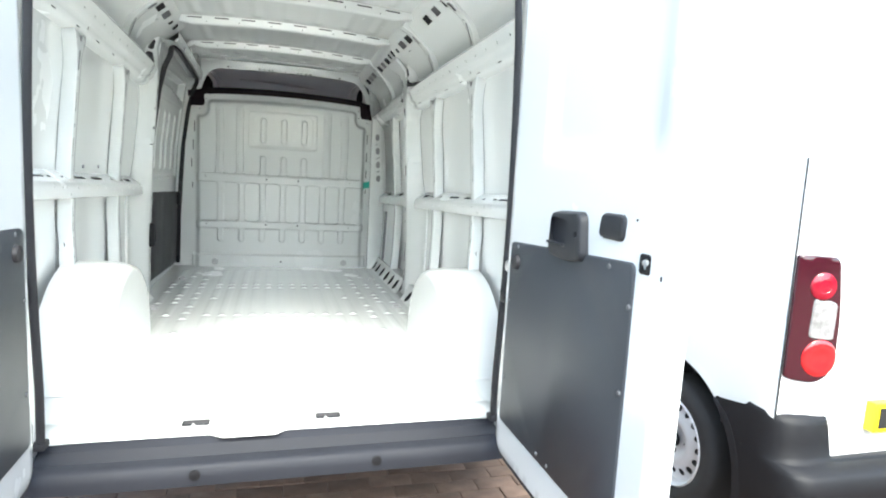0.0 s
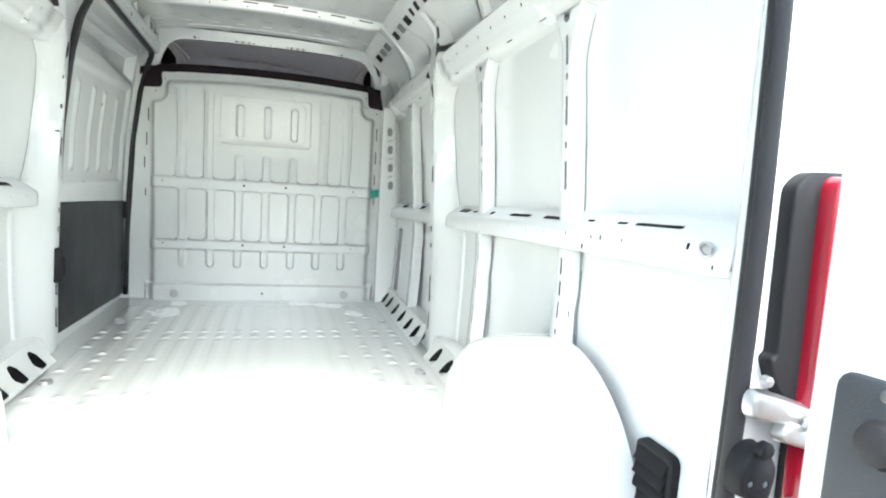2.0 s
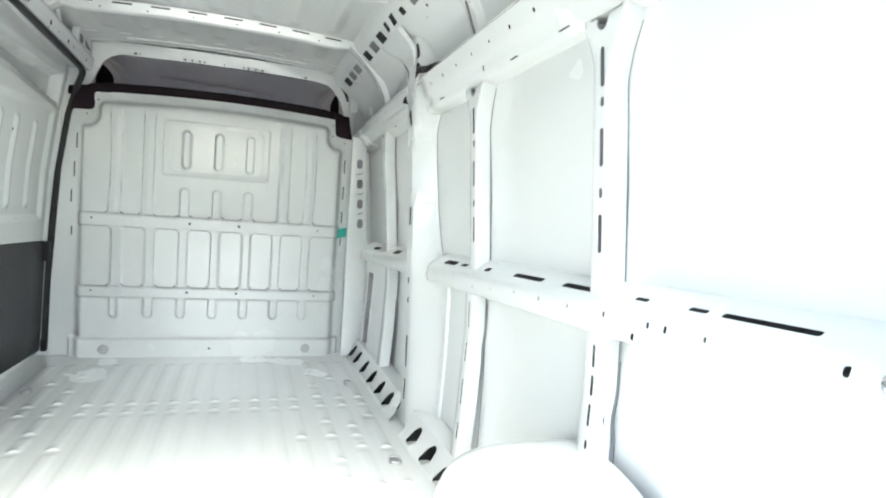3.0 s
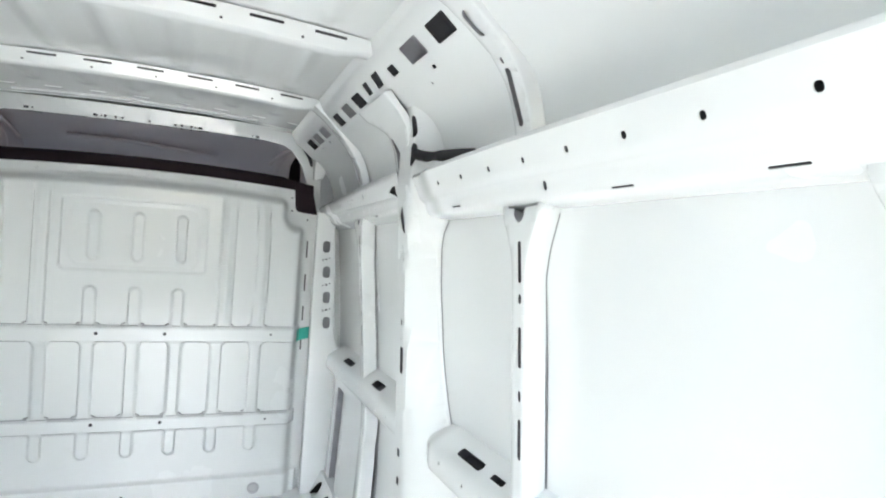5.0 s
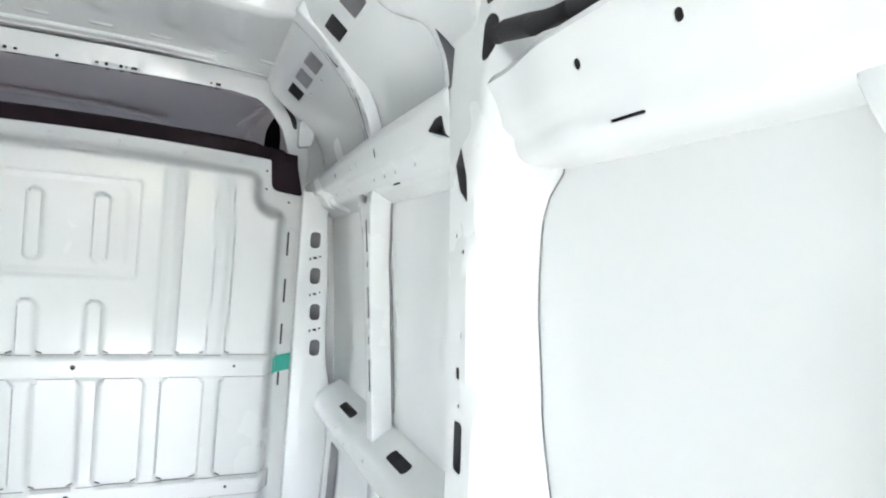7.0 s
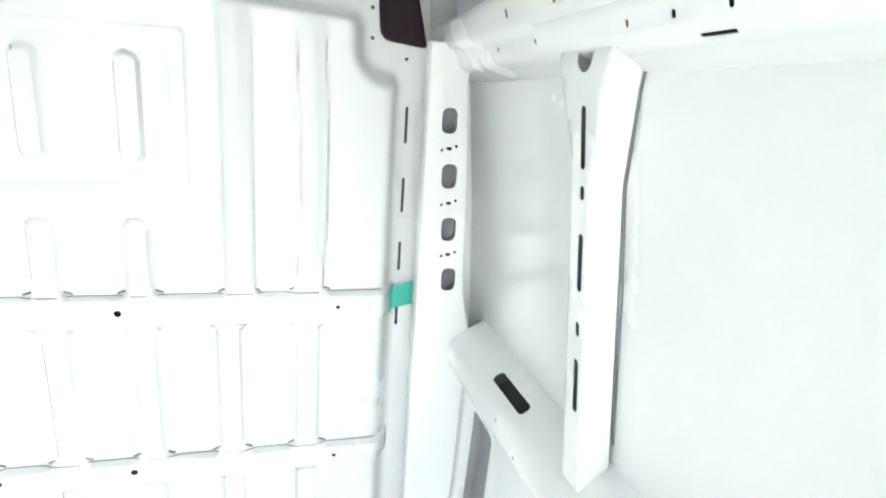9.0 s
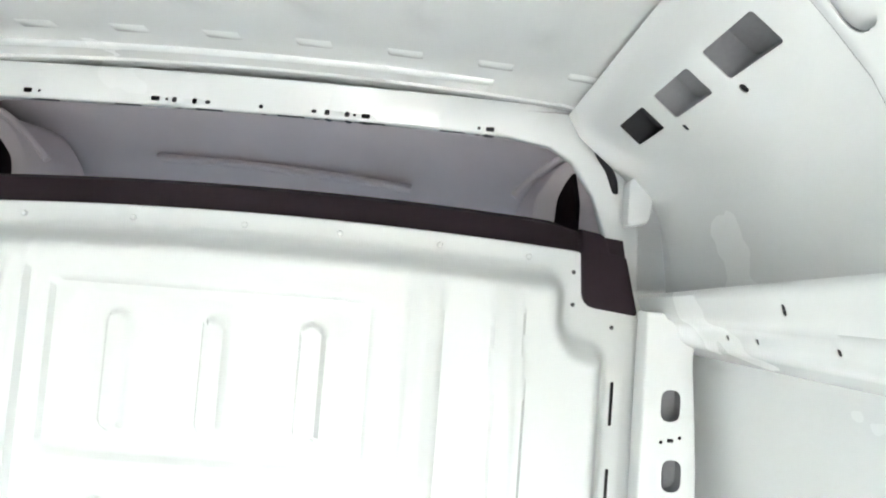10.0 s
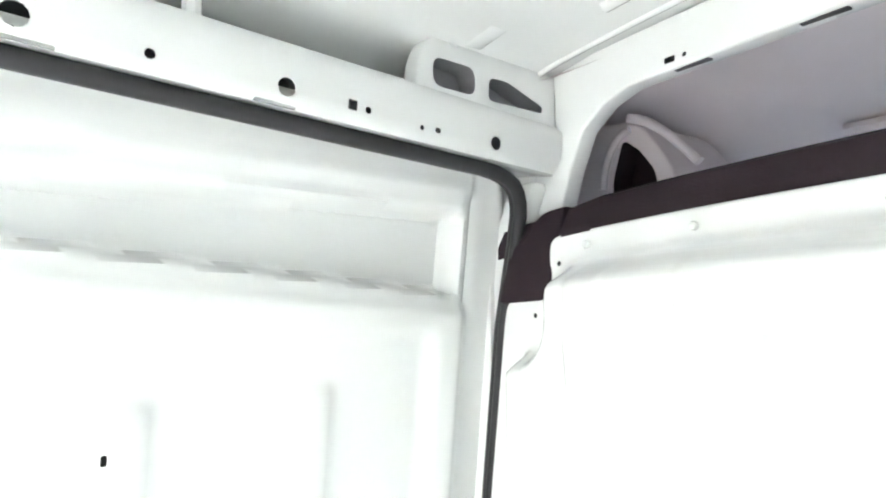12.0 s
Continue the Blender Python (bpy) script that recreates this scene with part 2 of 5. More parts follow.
def roof_z(x, y=1.6):
    return 2.420 - 0.035 * abs(x / 0.75) ** 2 - 0.35 * max(0.0, abs(x) - 0.66) ** 1.5 - 0.008 * (y - 1.6)


def side_skin(s, y0, y1, dx=0.0):
    b = Build()
    zs = [0.40 + 0.04 * i for i in range(52)]
    ys = np.linspace(y0, y1, 70)
    b.grid([[(s * SKIN(z) + dx, y, z) for z in zs] for y in ys])
    b.grid([[(s * (SKIN(z) + 0.045) + dx, y, z) for z in zs] for y in ys])
    return b


wall_right = tagged(finish("wall_right", side_skin(1, -0.02, 4.33), PAINT), "white painted inner side skin of the van", "van wall", kind="structure")
wall_left = tagged(finish("wall_left", side_skin(-1, -0.02, 4.33, 0.034), PAINT), "white painted inner side skin of the van", "van wall", kind="structure")
WALL = {1: wall_right, -1: wall_left}


def on_side(s, inset=0.0):
    return lambda y, z, d: (s * (FACE(z) - inset + d), y, drop(y, z))


def seam(s, foot, z0, z1, r=0.0013):
    """A thin bead of dark sealant where a pressing meets the skin, between two heights."""
    n = len(foot)
    pts = [(s * (SKIN(p[2]) - 0.0015), p[1], p[2]) for p in foot]
    keep = [z0 < p[2] < z1 for p in pts]
    b = Build()
    for i in range(n):
        if keep[i] and keep[(i + 1) % n]:
            b.tube([pts[i], pts[(i + 1) % n]], r, 6)
    finish("sealant_bead", b, SEALANT_AND_SHADE, WALL[s])


def slots_of(y, z0, pattern):
    """A column of slots and holes: pairs of height from z0 and length."""
    return [rect(y, z0 + dz, 0.015, ln) if ln > 0.03 else rect(y, z0 + dz, 0.013, ln) for dz, ln in pattern]


COLUMN = ((0.275, 0.085), (0.2, 0.02), (0.1, 0.085), (0.0, 0.022), (-0.09, 0.085))


def upper_pillar(s, y, back, ahead, flare_back, flare_ahead, notch=True, lean=0.0, splay=0.011, sealed=True, up=0.008):
    """A hat-section pillar between belt rail and upper rail; y: its column of slots."""
    b = Build()
    top_z = 1.9445 + up
    out = [(ahead, 1.30), (ahead, 1.84), (ahead + flare_ahead * 0.35, 1.89), (ahead + flare_ahead, top_z), (back - flare_back, top_z), (back - flare_back, 1.92 + up), (back - flare_back * 0.7, 1.89 + up), (back - flare_back * 0.3, 1.855), (back, 1.80), (back, 1.36), (back + 0.004, 1.30)]
    # slots nearest the rear doors take the lighter pocket shade, as if lit inside
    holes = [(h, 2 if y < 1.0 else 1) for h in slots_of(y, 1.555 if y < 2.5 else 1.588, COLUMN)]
    if notch:
        r = 0.0225
        holes.append(([(y + r * math.cos(a), 1.927 + up + 1.1 * r * math.sin(a)) for a in np.linspace(math.pi, 2 * math.pi, 11)] + [(y + r, 1.931 + up), (y + 0.055, 1.934 + up), (y + 0.055, 1.9395 + up), (y - 0.066, 1.9395 + up), (y - 0.066, 1.934 + up), (y - r, 1.931 + up)], 2))

    def S(u, z, d):
        tuck = 0.006 * float(smooth((z - 1.92 - up) / 0.02))
        return (s * (FACE(z) + tuck + d), u + lean * (z - 1.6), drop(u, z))

    foot = plate(b, rounded(out, 0.012), holes, S, depth=0.055, splay=splay, step=0.03, grid=0.02)
    finish("pillar", b, (PAINT, HOLE_SHADE, GREY_CLIP_AND_SHADE), WALL[s])
    if sealed:
        seam(s, foot, 1.34, 1.935)


def lower_pillar(s, y, back, ahead, z0, z1, slots):
    b = Build()
    wave = 0.010
    out = [(ahead, z0), (ahead, z1), (back, z1), (back, z1 - 0.15), (back + wave, z1 - 0.205), (back, z1 - 0.26), (back, z0)]
    foot = plate(b, rounded(out, 0.02), [rect(y, z, 0.011, ln) for z, ln in slots], on_side(s, 0.004), depth=0.055, splay=-0.008, step=0.03, grid=0.04)
    finish("pillar", b, (PAINT, HOLE_SHADE), WALL[s])
    seam(s, foot, z0 + 0.02, 1.235)


def belt_rail(s, y0, y1):
    """A shelf-like rail at waist height with slots through its ledge and holes in its face."""
    b = Build()
    at, L = along([(0.99, 1.366), (0.960, 1.351), (0.918, 1.322), (0.908, 1.314), (0.901, 1.302), (0.898, 1.262), (0.903, 1.252), (0.915, 1.247), (0.985, 1.243)])

    def S(y, v, d):
        p, n = at(v)
        q = p - n * d
        merge = 0.030 * float(smooth((y - y1 + 0.13) / 0.12)) if y1 < 2.5 else 0.0
        return (s * (q.x + merge), y, drop(y, q.y))

    holes = []
    for y, w, h in ((0.45, 0.18, 0.013), (0.595, 0.045, 0.011), (0.75, 0.04, 0.011), (0.972, 0.17, 0.018), (1.252, 0.18, 0.018), (1.54, 0.045, 0.02), (1.66, 0.03, 0.006), (1.755, 0.06, 0.016), (1.90, 0.135, 0.026), (2.66, 0.12, 0.03), (2.74, 0.13, 0.032), (3.23, 0.16, 0.028)):
        if y0 + 0.03 < y - w / 2 and y + w / 2 < y1 and y != 2.66:
            holes.append(rect(y, 0.058, w, h, h * 0.45))
    face = L[5] - 0.022
    for y, dv, r in ((0.215, 0.018, 0.005), (0.23, -0.004, 0.005), (0.294, -0.018, 0.008), (0.533, -0.012, 0.005), (0.63, -0.012, 0.007), (0.678, -0.012, 0.006), (0.718, 0.018, 0.008), (0.821, -0.012, 0.006), (0.968, -0.010, 0.005), (1.11, -0.010, 0.005), (1.255, -0.010, 0.005), (1.42, 0.0, 0.005), (1.57, 0.006, 0.006), (1.76, -0.01, 0.005), (1.86, -0.004, 0.005), (2.01, -0.008, 0.005), (2.5, 0.0, 0.005), (2.62, 0.01, 0.005), (2.9, -0.005, 0.005), (3.1, 0.01, 0.004), (3.2, -0.01, 0.004)):
        if y0 + 0.02 < y < y1 - 0.02:
            holes.append(rect(y, face + dv, r * 1.3, r * 2))
    plate(b, [(y0, 0.0), (y1, 0.0), (y1, L[-1]), (y0, L[-1])], holes, S, depth=0, step=0.06, grid=0.0155, cup=0.03)
    finish("belt_rail", b, (PAINT, HOLE_SHADE), WALL[s])


REAR_RAIL = [(0.945, 1.938), (0.895, 1.944), (0.877, 1.951), (0.867, 1.962), (0.860, 1.984), (0.843, 1.994), (0.828, 2.028), (0.818, 2.048), (0.814, 2.056), (0.818, 2.064), (0.832, 2.068), (0.93, 2.064)]
FRONT_RAIL = [(0.985, 1.934), (0.930, 1.955), (0.905, 1.966), (0.885, 1.974), (0.874, 1.984), (0.866, 2.008), (0.861, 2.013), (0.849, 2.018), (0.845, 2.024), (0.838, 2.052), (0.830, 2.083), (0.834, 2.090), (0.93, 2.092)]


def upper_rail(s, y0, y1, holes_at, profile=REAR_RAIL, opening=()):
    """The slanting rail under the roof."""
    b = Build()
    at, L = along(profile)

    def S(y, v, d):
        p, n = at(v)
        q = p + n * d
        if profile is FRONT_RAIL:
            q.y -= 0.35 * max(0.0, q.y - 2.02) * max(0.0, (y - 2.75) / 0.8)
        return (s * (q.x + 0.018 * float(smooth((y - 2.02) / 0.14) * smooth((2.3 - y) / 0.03))), y, drop(y, q.y))

    def reach(z):
        i = next(k for k in range(1, len(L)) if at(L[k])[0].y >= z)
        t = (z - at(L[i - 1])[0].y) / (at(L[i])[0].y - at(L[i - 1])[0].y)
        return L[i - 1] + t * (L[i] - L[i - 1])

    holes = [rect(y, reach(z), w, h) for y, z, w, h in holes_at]
    if opening:
        holes.append(rounded([(y, reach(z)) for y, z in opening], 0.006))
    plate(b, [(y0, 0.0), (y1, 0.0), (y1, L[-1]), (y0, L[-1])], holes, S, depth=0, step=0.05, grid=0.0125, cup=0.03)
    finish("upper_rail", b, (PAINT, HOLE_SHADE), WALL[s])


REAR_RAIL_HOLES = [(1.124 + 0.1425 * i, 2.019, 0.011, 0.012) for i in range(-6, 7)] + [(1.519, 1.972, 0.012, 0.018), (0.86, 1.972, 0.014, 0.018)] + [(y, 1.954 if y < 1.9 else 1.960, 0.052, 0.0042) for y in (0.48, 0.76, 1.04, 1.315, 1.937)]
FRONT_RAIL_HOLES = [(y, 2.048, w, h) for y, w, h in ((2.782, 0.014, 0.022), (2.952, 0.009, 0.022), (3.012, 0.009, 0.022), (3.185, 0.009, 0.018))] + [(y, 1.998, 0.008, 0.009) for y in (2.577, 2.705, 2.786, 2.871, 3.127, 3.293, 3.375)] + [(2.731, 1.976, 0.050, 0.005)]
FRONT_RAIL_OPENING = [(2.446, 2.036), (2.405, 2.050), (2.372, 2.050), (2.372, 2.012)]


def c_pillar(s, dy=0.0):
    """The broad pillar beside the load door, with a slanting rear flank."""
    b = Build()
    crest = lerp_table([(0.5, 0.895), (0.9, 0.893), (1.3, 0.880), (1.6, 0.866), (1.9, 0.846), (2.05, 0.833), (2.2, 0.836), (2.3, 0.812)])
    edge = lerp_table([(0.55, 2.05), (0.9, 2.04), (1.2, 2.03), (1.27, 2.06), (1.31, 2.12), (1.36, 2.15), (1.42, 2.175), (1.5, 2.20), (1.57, 2.215), (1.66, 2.22), (1.74, 2.225), (1.8, 2.22), (1.86, 2.212), (1.89, 2.203), (1.915, 2.185), (1.935, 2.155), (2.08, 2.11), (2.12, 2.13), (2.3, 2.12)])

    def S(y, z, d):
        rise = float(smooth((y - edge(z) - dy) / max(0.03, min(2.242 - edge(z), 0.08 if z > 2.0 else 1.0))))
        back = float(smooth((y - 2.33) / 0.035))
        x = crest(z) + (1 - rise) * (SKIN(z) - 0.012 - crest(z)) + back * 0.045
        return (s * (x + d), y, drop(y, z))

    zs = [0.56 + 0.03 * i for i in range(57)] + [2.28]
    out = [(2.365, z) for z in zs] + [(edge(z) + dy, z) for z in zs[::-1]]
    hy = 0.6 * dy
    tri_slot = rounded([(2.284 + hy, 1.983), (2.306 + hy, 1.956), (2.290 + hy, 1.914), (2.262 + hy, 1.894), (2.264 + hy, 1.935)], 0.004)
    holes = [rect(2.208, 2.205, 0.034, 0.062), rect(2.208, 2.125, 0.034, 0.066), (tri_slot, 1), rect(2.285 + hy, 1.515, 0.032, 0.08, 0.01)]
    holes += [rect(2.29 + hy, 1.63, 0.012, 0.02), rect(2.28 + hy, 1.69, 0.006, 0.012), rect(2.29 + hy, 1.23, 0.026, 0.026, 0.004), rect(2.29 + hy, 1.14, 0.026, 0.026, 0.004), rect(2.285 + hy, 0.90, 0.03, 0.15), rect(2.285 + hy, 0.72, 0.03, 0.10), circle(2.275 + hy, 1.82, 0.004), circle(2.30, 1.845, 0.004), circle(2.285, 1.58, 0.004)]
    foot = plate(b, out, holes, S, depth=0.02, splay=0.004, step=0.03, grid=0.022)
    finish("door_pillar", b, (PAINT, HOLE_SHADE), WALL[s])
    seam(s, [p for p in foot if p[1] < 2.245 + dy], 1.30, 1.95)
    if s < 0:
        return
    # gusset that ties the pillar to the roof rail
    g = Build()
    lie = lerp_table([(2.04, 0.846), (2.10, 0.840), (2.17, 0.834), (2.215, 0.822), (2.25, 0.795), (2.30, 0.745)])
    hook = rounded([(2.26, 2.04), (2.362, 2.04), (2.372, 2.10), (2.396, 2.17), (2.44, 2.23), (2.53, 2.275), (2.54, 2.295), (2.24, 2.295)], [0.0, 0.006, 0.02, 0.03, 0.04, 0.02, 0.0, 0.0], 5)
    wedge = rounded([(2.402, 2.205), (2.345, 2.158), (2.292, 2.118), (2.300, 2.096), (2.352, 2.090), (2.362, 2.135)], [0.006, 0.03, 0.012, 0.02, 0.006, 0.03])
    plate(g, hook, [wedge], lambda y, z, d: (s * (lie(z) + d), y, drop(y, z)), depth=0.022, splay=0.004, step=0.02, grid=0.02, cup=0.035)
    finish("gusset", g, (PAINT, GREY_CLIP_AND_SHADE), WALL[s])


def bow_leg(s, yb, yp, w=0.062, stop=None):
    """The end of a roof bow: it turns down in an elbow and runs as a shallow post to the upper rail."""
    b = Build()
    P = [Vector(p) for p in ((0.66, yb, 2.352), (0.715, yb + 0.2 * (yp - yb), 2.322), (0.765, yb + 0.55 * (yp - yb), 2.284), (0.81, yb + 0.85 * (yp - yb), 2.246), (0.842, yp, 2.205), (0.862, yp, 2.165), (0.877, yp, 2.11), (0.888, yp, 2.05))]
    L = [0.0]
    for a, c in zip(P, P[1:]):
        L.append(L[-1] + (c - a).length)

    def S(u, v, d):
        x, y, z = (float(np.interp(v, L, [p[i] for p in P])) for i in range(3))
        e = 0.004
        dx, dz = (float(np.interp(v + e, L, [p[i] for p in P]) - np.interp(v - e, L, [p[i] for p in P])) for i in (0, 2))
        n = math.hypot(dx, dz) or 1.0
        return (s * (x - dz / n * d), y + u, z + dx / n * d - SLOPE * (yp - 1.6) * 0.8 * min(1.0, v / L[4]))

    end = L[-1] if stop is None else stop
    out = rounded([(-w / 2 - 0.012, 0.0), (w / 2 + 0.012, 0.0), (w / 2, min(L[3], 0.8 * end)), (w / 2, end), (-w / 2, end), (-w / 2, min(L[3], 0.8 * end))], 0.01)
    holes = [] if stop else [(rect(0.004, L[2] - 0.01, 0.036, 0.062), 1), rect(0.004, L[6] - 0.055, 0.02, 0.12), rect(0.004, L[6] + 0.035, 0.009, 0.015), rect(0.004, L[4] - 0.03, 0.009, 0.014)]
    plate(b, out, holes, S, depth=0.028, splay=0.008, step=0.025, grid=0.025, cup=0.022, cup_mi=1)
    finish("bow_leg", b, (PAINT, GREY_CLIP_AND_SHADE), WALL[s])


def cant_rail(s, y0, y1, holes_at):
    """The rail along the roof edge, a band at 45 degrees with square holes."""
    b = Build()
    at, L = along([(0.930, 1.955), (0.921, 2.02), (0.914, 2.075), (0.904, 2.12), (0.888, 2.170), (0.866, 2.212), (0.838, 2.240), (0.815, 2.258), (0.708, 2.346), (0.692, 2.360), (0.672, 2.40)])

    def S(y, v, d):
        p, n = at(v)
        q = p + n * d
        return (s * q.x, y, q.y - 0.018 * (y - 1.6))

    holes = [(rect(y, L[7] + dv, w, h, 0.006, lean), mi) for y, w, h, dv, lean, mi in holes_at if y0 + w / 2 < y < y1 - w / 2]
    plate(b, [(y0, 0.0), (y1, 0.0), (y1, L[-1]), (y0, L[-1])], holes, S, depth=0, step=0.06, grid=0.021, cup=0.05)
    finish("roof_rail", b, (PAINT, HOLE_SHADE, GREY_CLIP_AND_SHADE), WALL[s])


CANT_HOLES = [(1.785, 0.105, 0.052, 0.100, 0, 1), (1.958, 0.115, 0.052, 0.103, 0, 2), (2.134, 0.052, 0.030, 0.099, 0, 1), (2.268, 0.060, 0.044, 0.108, -0.5, 1), (2.378, 0.046, 0.040, 0.108, -0.4, 1), (2.515, 0.098, 0.048, 0.099, 0, 1),
              (2.675, 0.100, 0.050, 0.097, 0, 2), (2.840, 0.092, 0.050, 0.095, 0, 1), (3.134, 0.115, 0.049, 0.094, 0, 2), (3.297, 0.118, 0.049, 0.092, 0, 2), (3.463, 0.116, 0.050, 0.090, 0, 1), (3.185, 0.013, 0.013, 0.050, 0, 1), (3.358, 0.012, 0.012, 0.047, 0, 1),
              (2.47, 0.016, 0.05, 0.030, 0.4, 2), (1.93, 0.02, 0.010, 0.042, 0, 1), (2.00, 0.008, 0.008, 0.012, 0, 1),
              (1.30, 0.09, 0.050, 0.10, 0, 1), (1.12, 0.08, 0.050, 0.10, 0, 2), (0.95, 0.07, 0.050, 0.10, 0, 1), (0.55, 0.08, 0.050, 0.10, 0, 1), (0.38, 0.07, 0.050, 0.10, 0, 2)]


def kick_strip(s, y0, y1, ys):
    """The slanting strip where the wall meets the floor, with drop-shaped drain holes."""
    b = Build()
    at, L = along([(0.846, F + 0.002), (0.858, F + 0.006), (0.898, F + 0.088), (0.904, F + 0.112), (0.985, F + 0.118)])

    def S(y, v, d):
        p, n = at(v)
        q = p + n * d
        return (s * q.x, y, q.y)

    holes = [rounded([(y + 0.064, 0.014), (y + 0.022, 0.080), (y - 0.018, 0.108), (y - 0.048, 0.104), (y - 0.046, 0.050), (y + 0.004, 0.014)], 0.014) for y in ys]
    # near-black pockets paint in the shade inside the drain holes
    plate(b, [(y0, 0.0), (y1, 0.0), (y1, L[-1]), (y0, L[-1])], holes, S, depth=0, step=0.05, grid=0.03, cup=0.05)
    finish("sill_strip", b, (PAINT, PLASTIC), WALL[s])


def wheel_arch(s):
    b = Build()
    yc, a, top = 0.89, 0.46, 0.45
    rows = []
    for i in range(41):
        th = math.pi * i / 40
        cy, cz = math.cos(th), math.sin(th) ** 0.95
        row = []
        for k in range(15):
            t = k / 14
            x = 0.97 - 0.26 * math.sin(min(1.0, t * 1.15) * math.pi / 2) ** 0.7
            f = 1.0 - 0.14 * t ** 2.5
            row.append((s * x, yc + a * cy * f, F - 0.01 + (top * cz) * f))
        rows.append(row)
    b.grid(rows)
    b.fan([r[-1] for r in rows] + [(s * 0.71, yc - a * 0.86, F - 0.012), (s * 0.71, yc + a * 0.86, F - 0.012)])
    finish("wheel_arch", b, PAINT, WALL[s], angle=60)


for s in (1, -1):
    last = 3.60 if s > 0 else 2.10
    k = 0.0 if s > 0 else 1.0
    upper_pillar(s, 0.887 - 0.06 * k, 0.866 - 0.06 * k, 0.918 - 0.06 * k, 0.055, 0.05, splay=-0.008, up=0.006)
    upper_pillar(s, 1.640, 1.622, 1.672, 0.055, 0.05, splay=-0.010)
    lower_pillar(s, 0.885 - 0.045 * k, 0.866 - 0.045 * k, 0.915 - 0.045 * k, 0.66, 1.26, ((1.195, 0.05), (1.13, 0.045), (1.065, 0.05), (1.0, 0.02)))
    lower_pillar(s, 1.655 - 0.035 * k, 1.634 - 0.035 * k, 1.69 - 0.035 * k, 0.62, 1.26, ((1.17, 0.09), (1.04, 0.07), (0.9, 0.09), (0.76, 0.06)))
    belt_rail(s, 0.17, 2.20 if s > 0 else 2.24)
    upper_rail(s, 0.05, 2.21 if s > 0 else 2.26, REAR_RAIL_HOLES)
    c_pillar(s, 0.0 if s > 0 else 0.045)
    bow_leg(s, 1.645, 1.645)
    bow_leg(s, 0.88, 0.89)
    cant_rail(s, 0.05, 3.70 if s > 0 else 2.40, CANT_HOLES)
    kick_strip(s, 1.30, 2.16, (2.03, 1.84, 1.66))
    wheel_arch(s)

for y in (1.18, 1.44, 1.90):
    b = Build()
    b.disc((-SKIN(1.40) + 0.001, y, 1.405), (1, 0, 0), 0.009, 0.008, 12)
    finish("wall_clip", b, GREY_CLIP_AND_SHADE, wall_left)
# the load space is centred a little to the right of the rear opening
for ob in wall_left.children:
    ob.location = (0.034, 0, 0.012)

# right side ahead of the door pillar
upper_pillar(1, 2.955, 2.937, 2.987, 0.045, 0.05, lean=0.06, splay=-0.008, up=0.046)
lower_pillar(1, 2.90, 2.86, 2.93, 0.62, 1.25, ())
belt_rail(1, 2.34, 3.56)
upper_rail(1, 2.34, 3.70, FRONT_RAIL_HOLES, FRONT_RAIL, FRONT_RAIL_OPENING)
bow_leg(1, 2.96, 2.985)
bow_leg(-1, 2.96, 2.96, stop=0.15)
kick_strip(1, 2.34, 3.60, (3.49, 3.32, 3.10, 2.89, 2.69, 2.505))
finish_front = Build()
plate(finish_front, rounded([(2.93, 0.60), (3.55, 0.60), (3.55, 1.24), (2.93, 1.24)], 0.03), [(rect(3.38, 0.90, 0.13, 0.54, 0.02), 2)], on_side(1, -0.012), depth=0.03, cup=0.03, grid=0.05)
finish("lower_panel", finish_front, (PAINT, HOLE_SHADE, GREY_CLIP_AND_SHADE), wall_right)
# corner post beside the bulkhead with four oval holes
b = Build()
post = [(0.816, F), (0.955, F), (0.955, 1.25), (0.926, 1.36), (0.919, 1.50), (0.912, 1.70), (0.897, 1.88), (0.90, 1.915), (0.93, 1.925), (0.93, 1.96), (0.816, 1.96)]
holes = [(rect(0.887 - 0.062 * (z - 1.414), z, 0.036, 0.058), 2) for z in (1.414, 1.541, 1.669, 1.796)]
for z in (1.478, 1.605, 1.733):
    holes += [rect(0.886 - 0.062 * (z - 1.414), z, 0.012, 0.007, 0.002)] + [circle(0.886 - 0.062 * (z - 1.414) + dx, z + dz, 0.0035, 8) for dx, dz in ((-0.017, -0.004), (0.017, 0.006))]
plate(b, rounded(post, [0.0, 0.0, 0.02, 0.04, 0.05, 0.05, 0.02, 0.02, 0.0, 0.0, 0.0]), holes, lambda x, z, d: (x, 3.557 + d, z), depth=0.05, splay=0.0, step=0.05, cup=0.04)
finish("corner_post", b, (PAINT, HOLE_SHADE, GREY_CLIP_AND_SHADE), wall_right)
# plain closing panels between the bulkhead and the skin
for x0, x1 in ((0.80, 1.0), (-1.0, -0.83)):
    b = Build()
    b.box((x0, 3.675, F - 0.05), (x1, 3.69, 2.0), 0.0)
    finish("closing_panel", b, PAINT, wall_right if x0 > 0 else wall_left)
# black vent behind the wheel arch, and its drain grommet
vent = empty("air_vent", 0.982, 0.425, 0.775)
tagged(vent, "black louvred plastic air vent in the white wall", "vent")
b = Build()
plate(b, rect(0, 0, 0.13, 0.15, 0.02), [(rect(0, 0.0, 0.112, 0.13, 0.012), 1)], lambda y, z, d: (-0.012 + d, y, z), depth=0.06, splay=0.004, cup=0.04)
finish("vent_frame", b, (PLASTIC, HOLE_SHADE), vent)
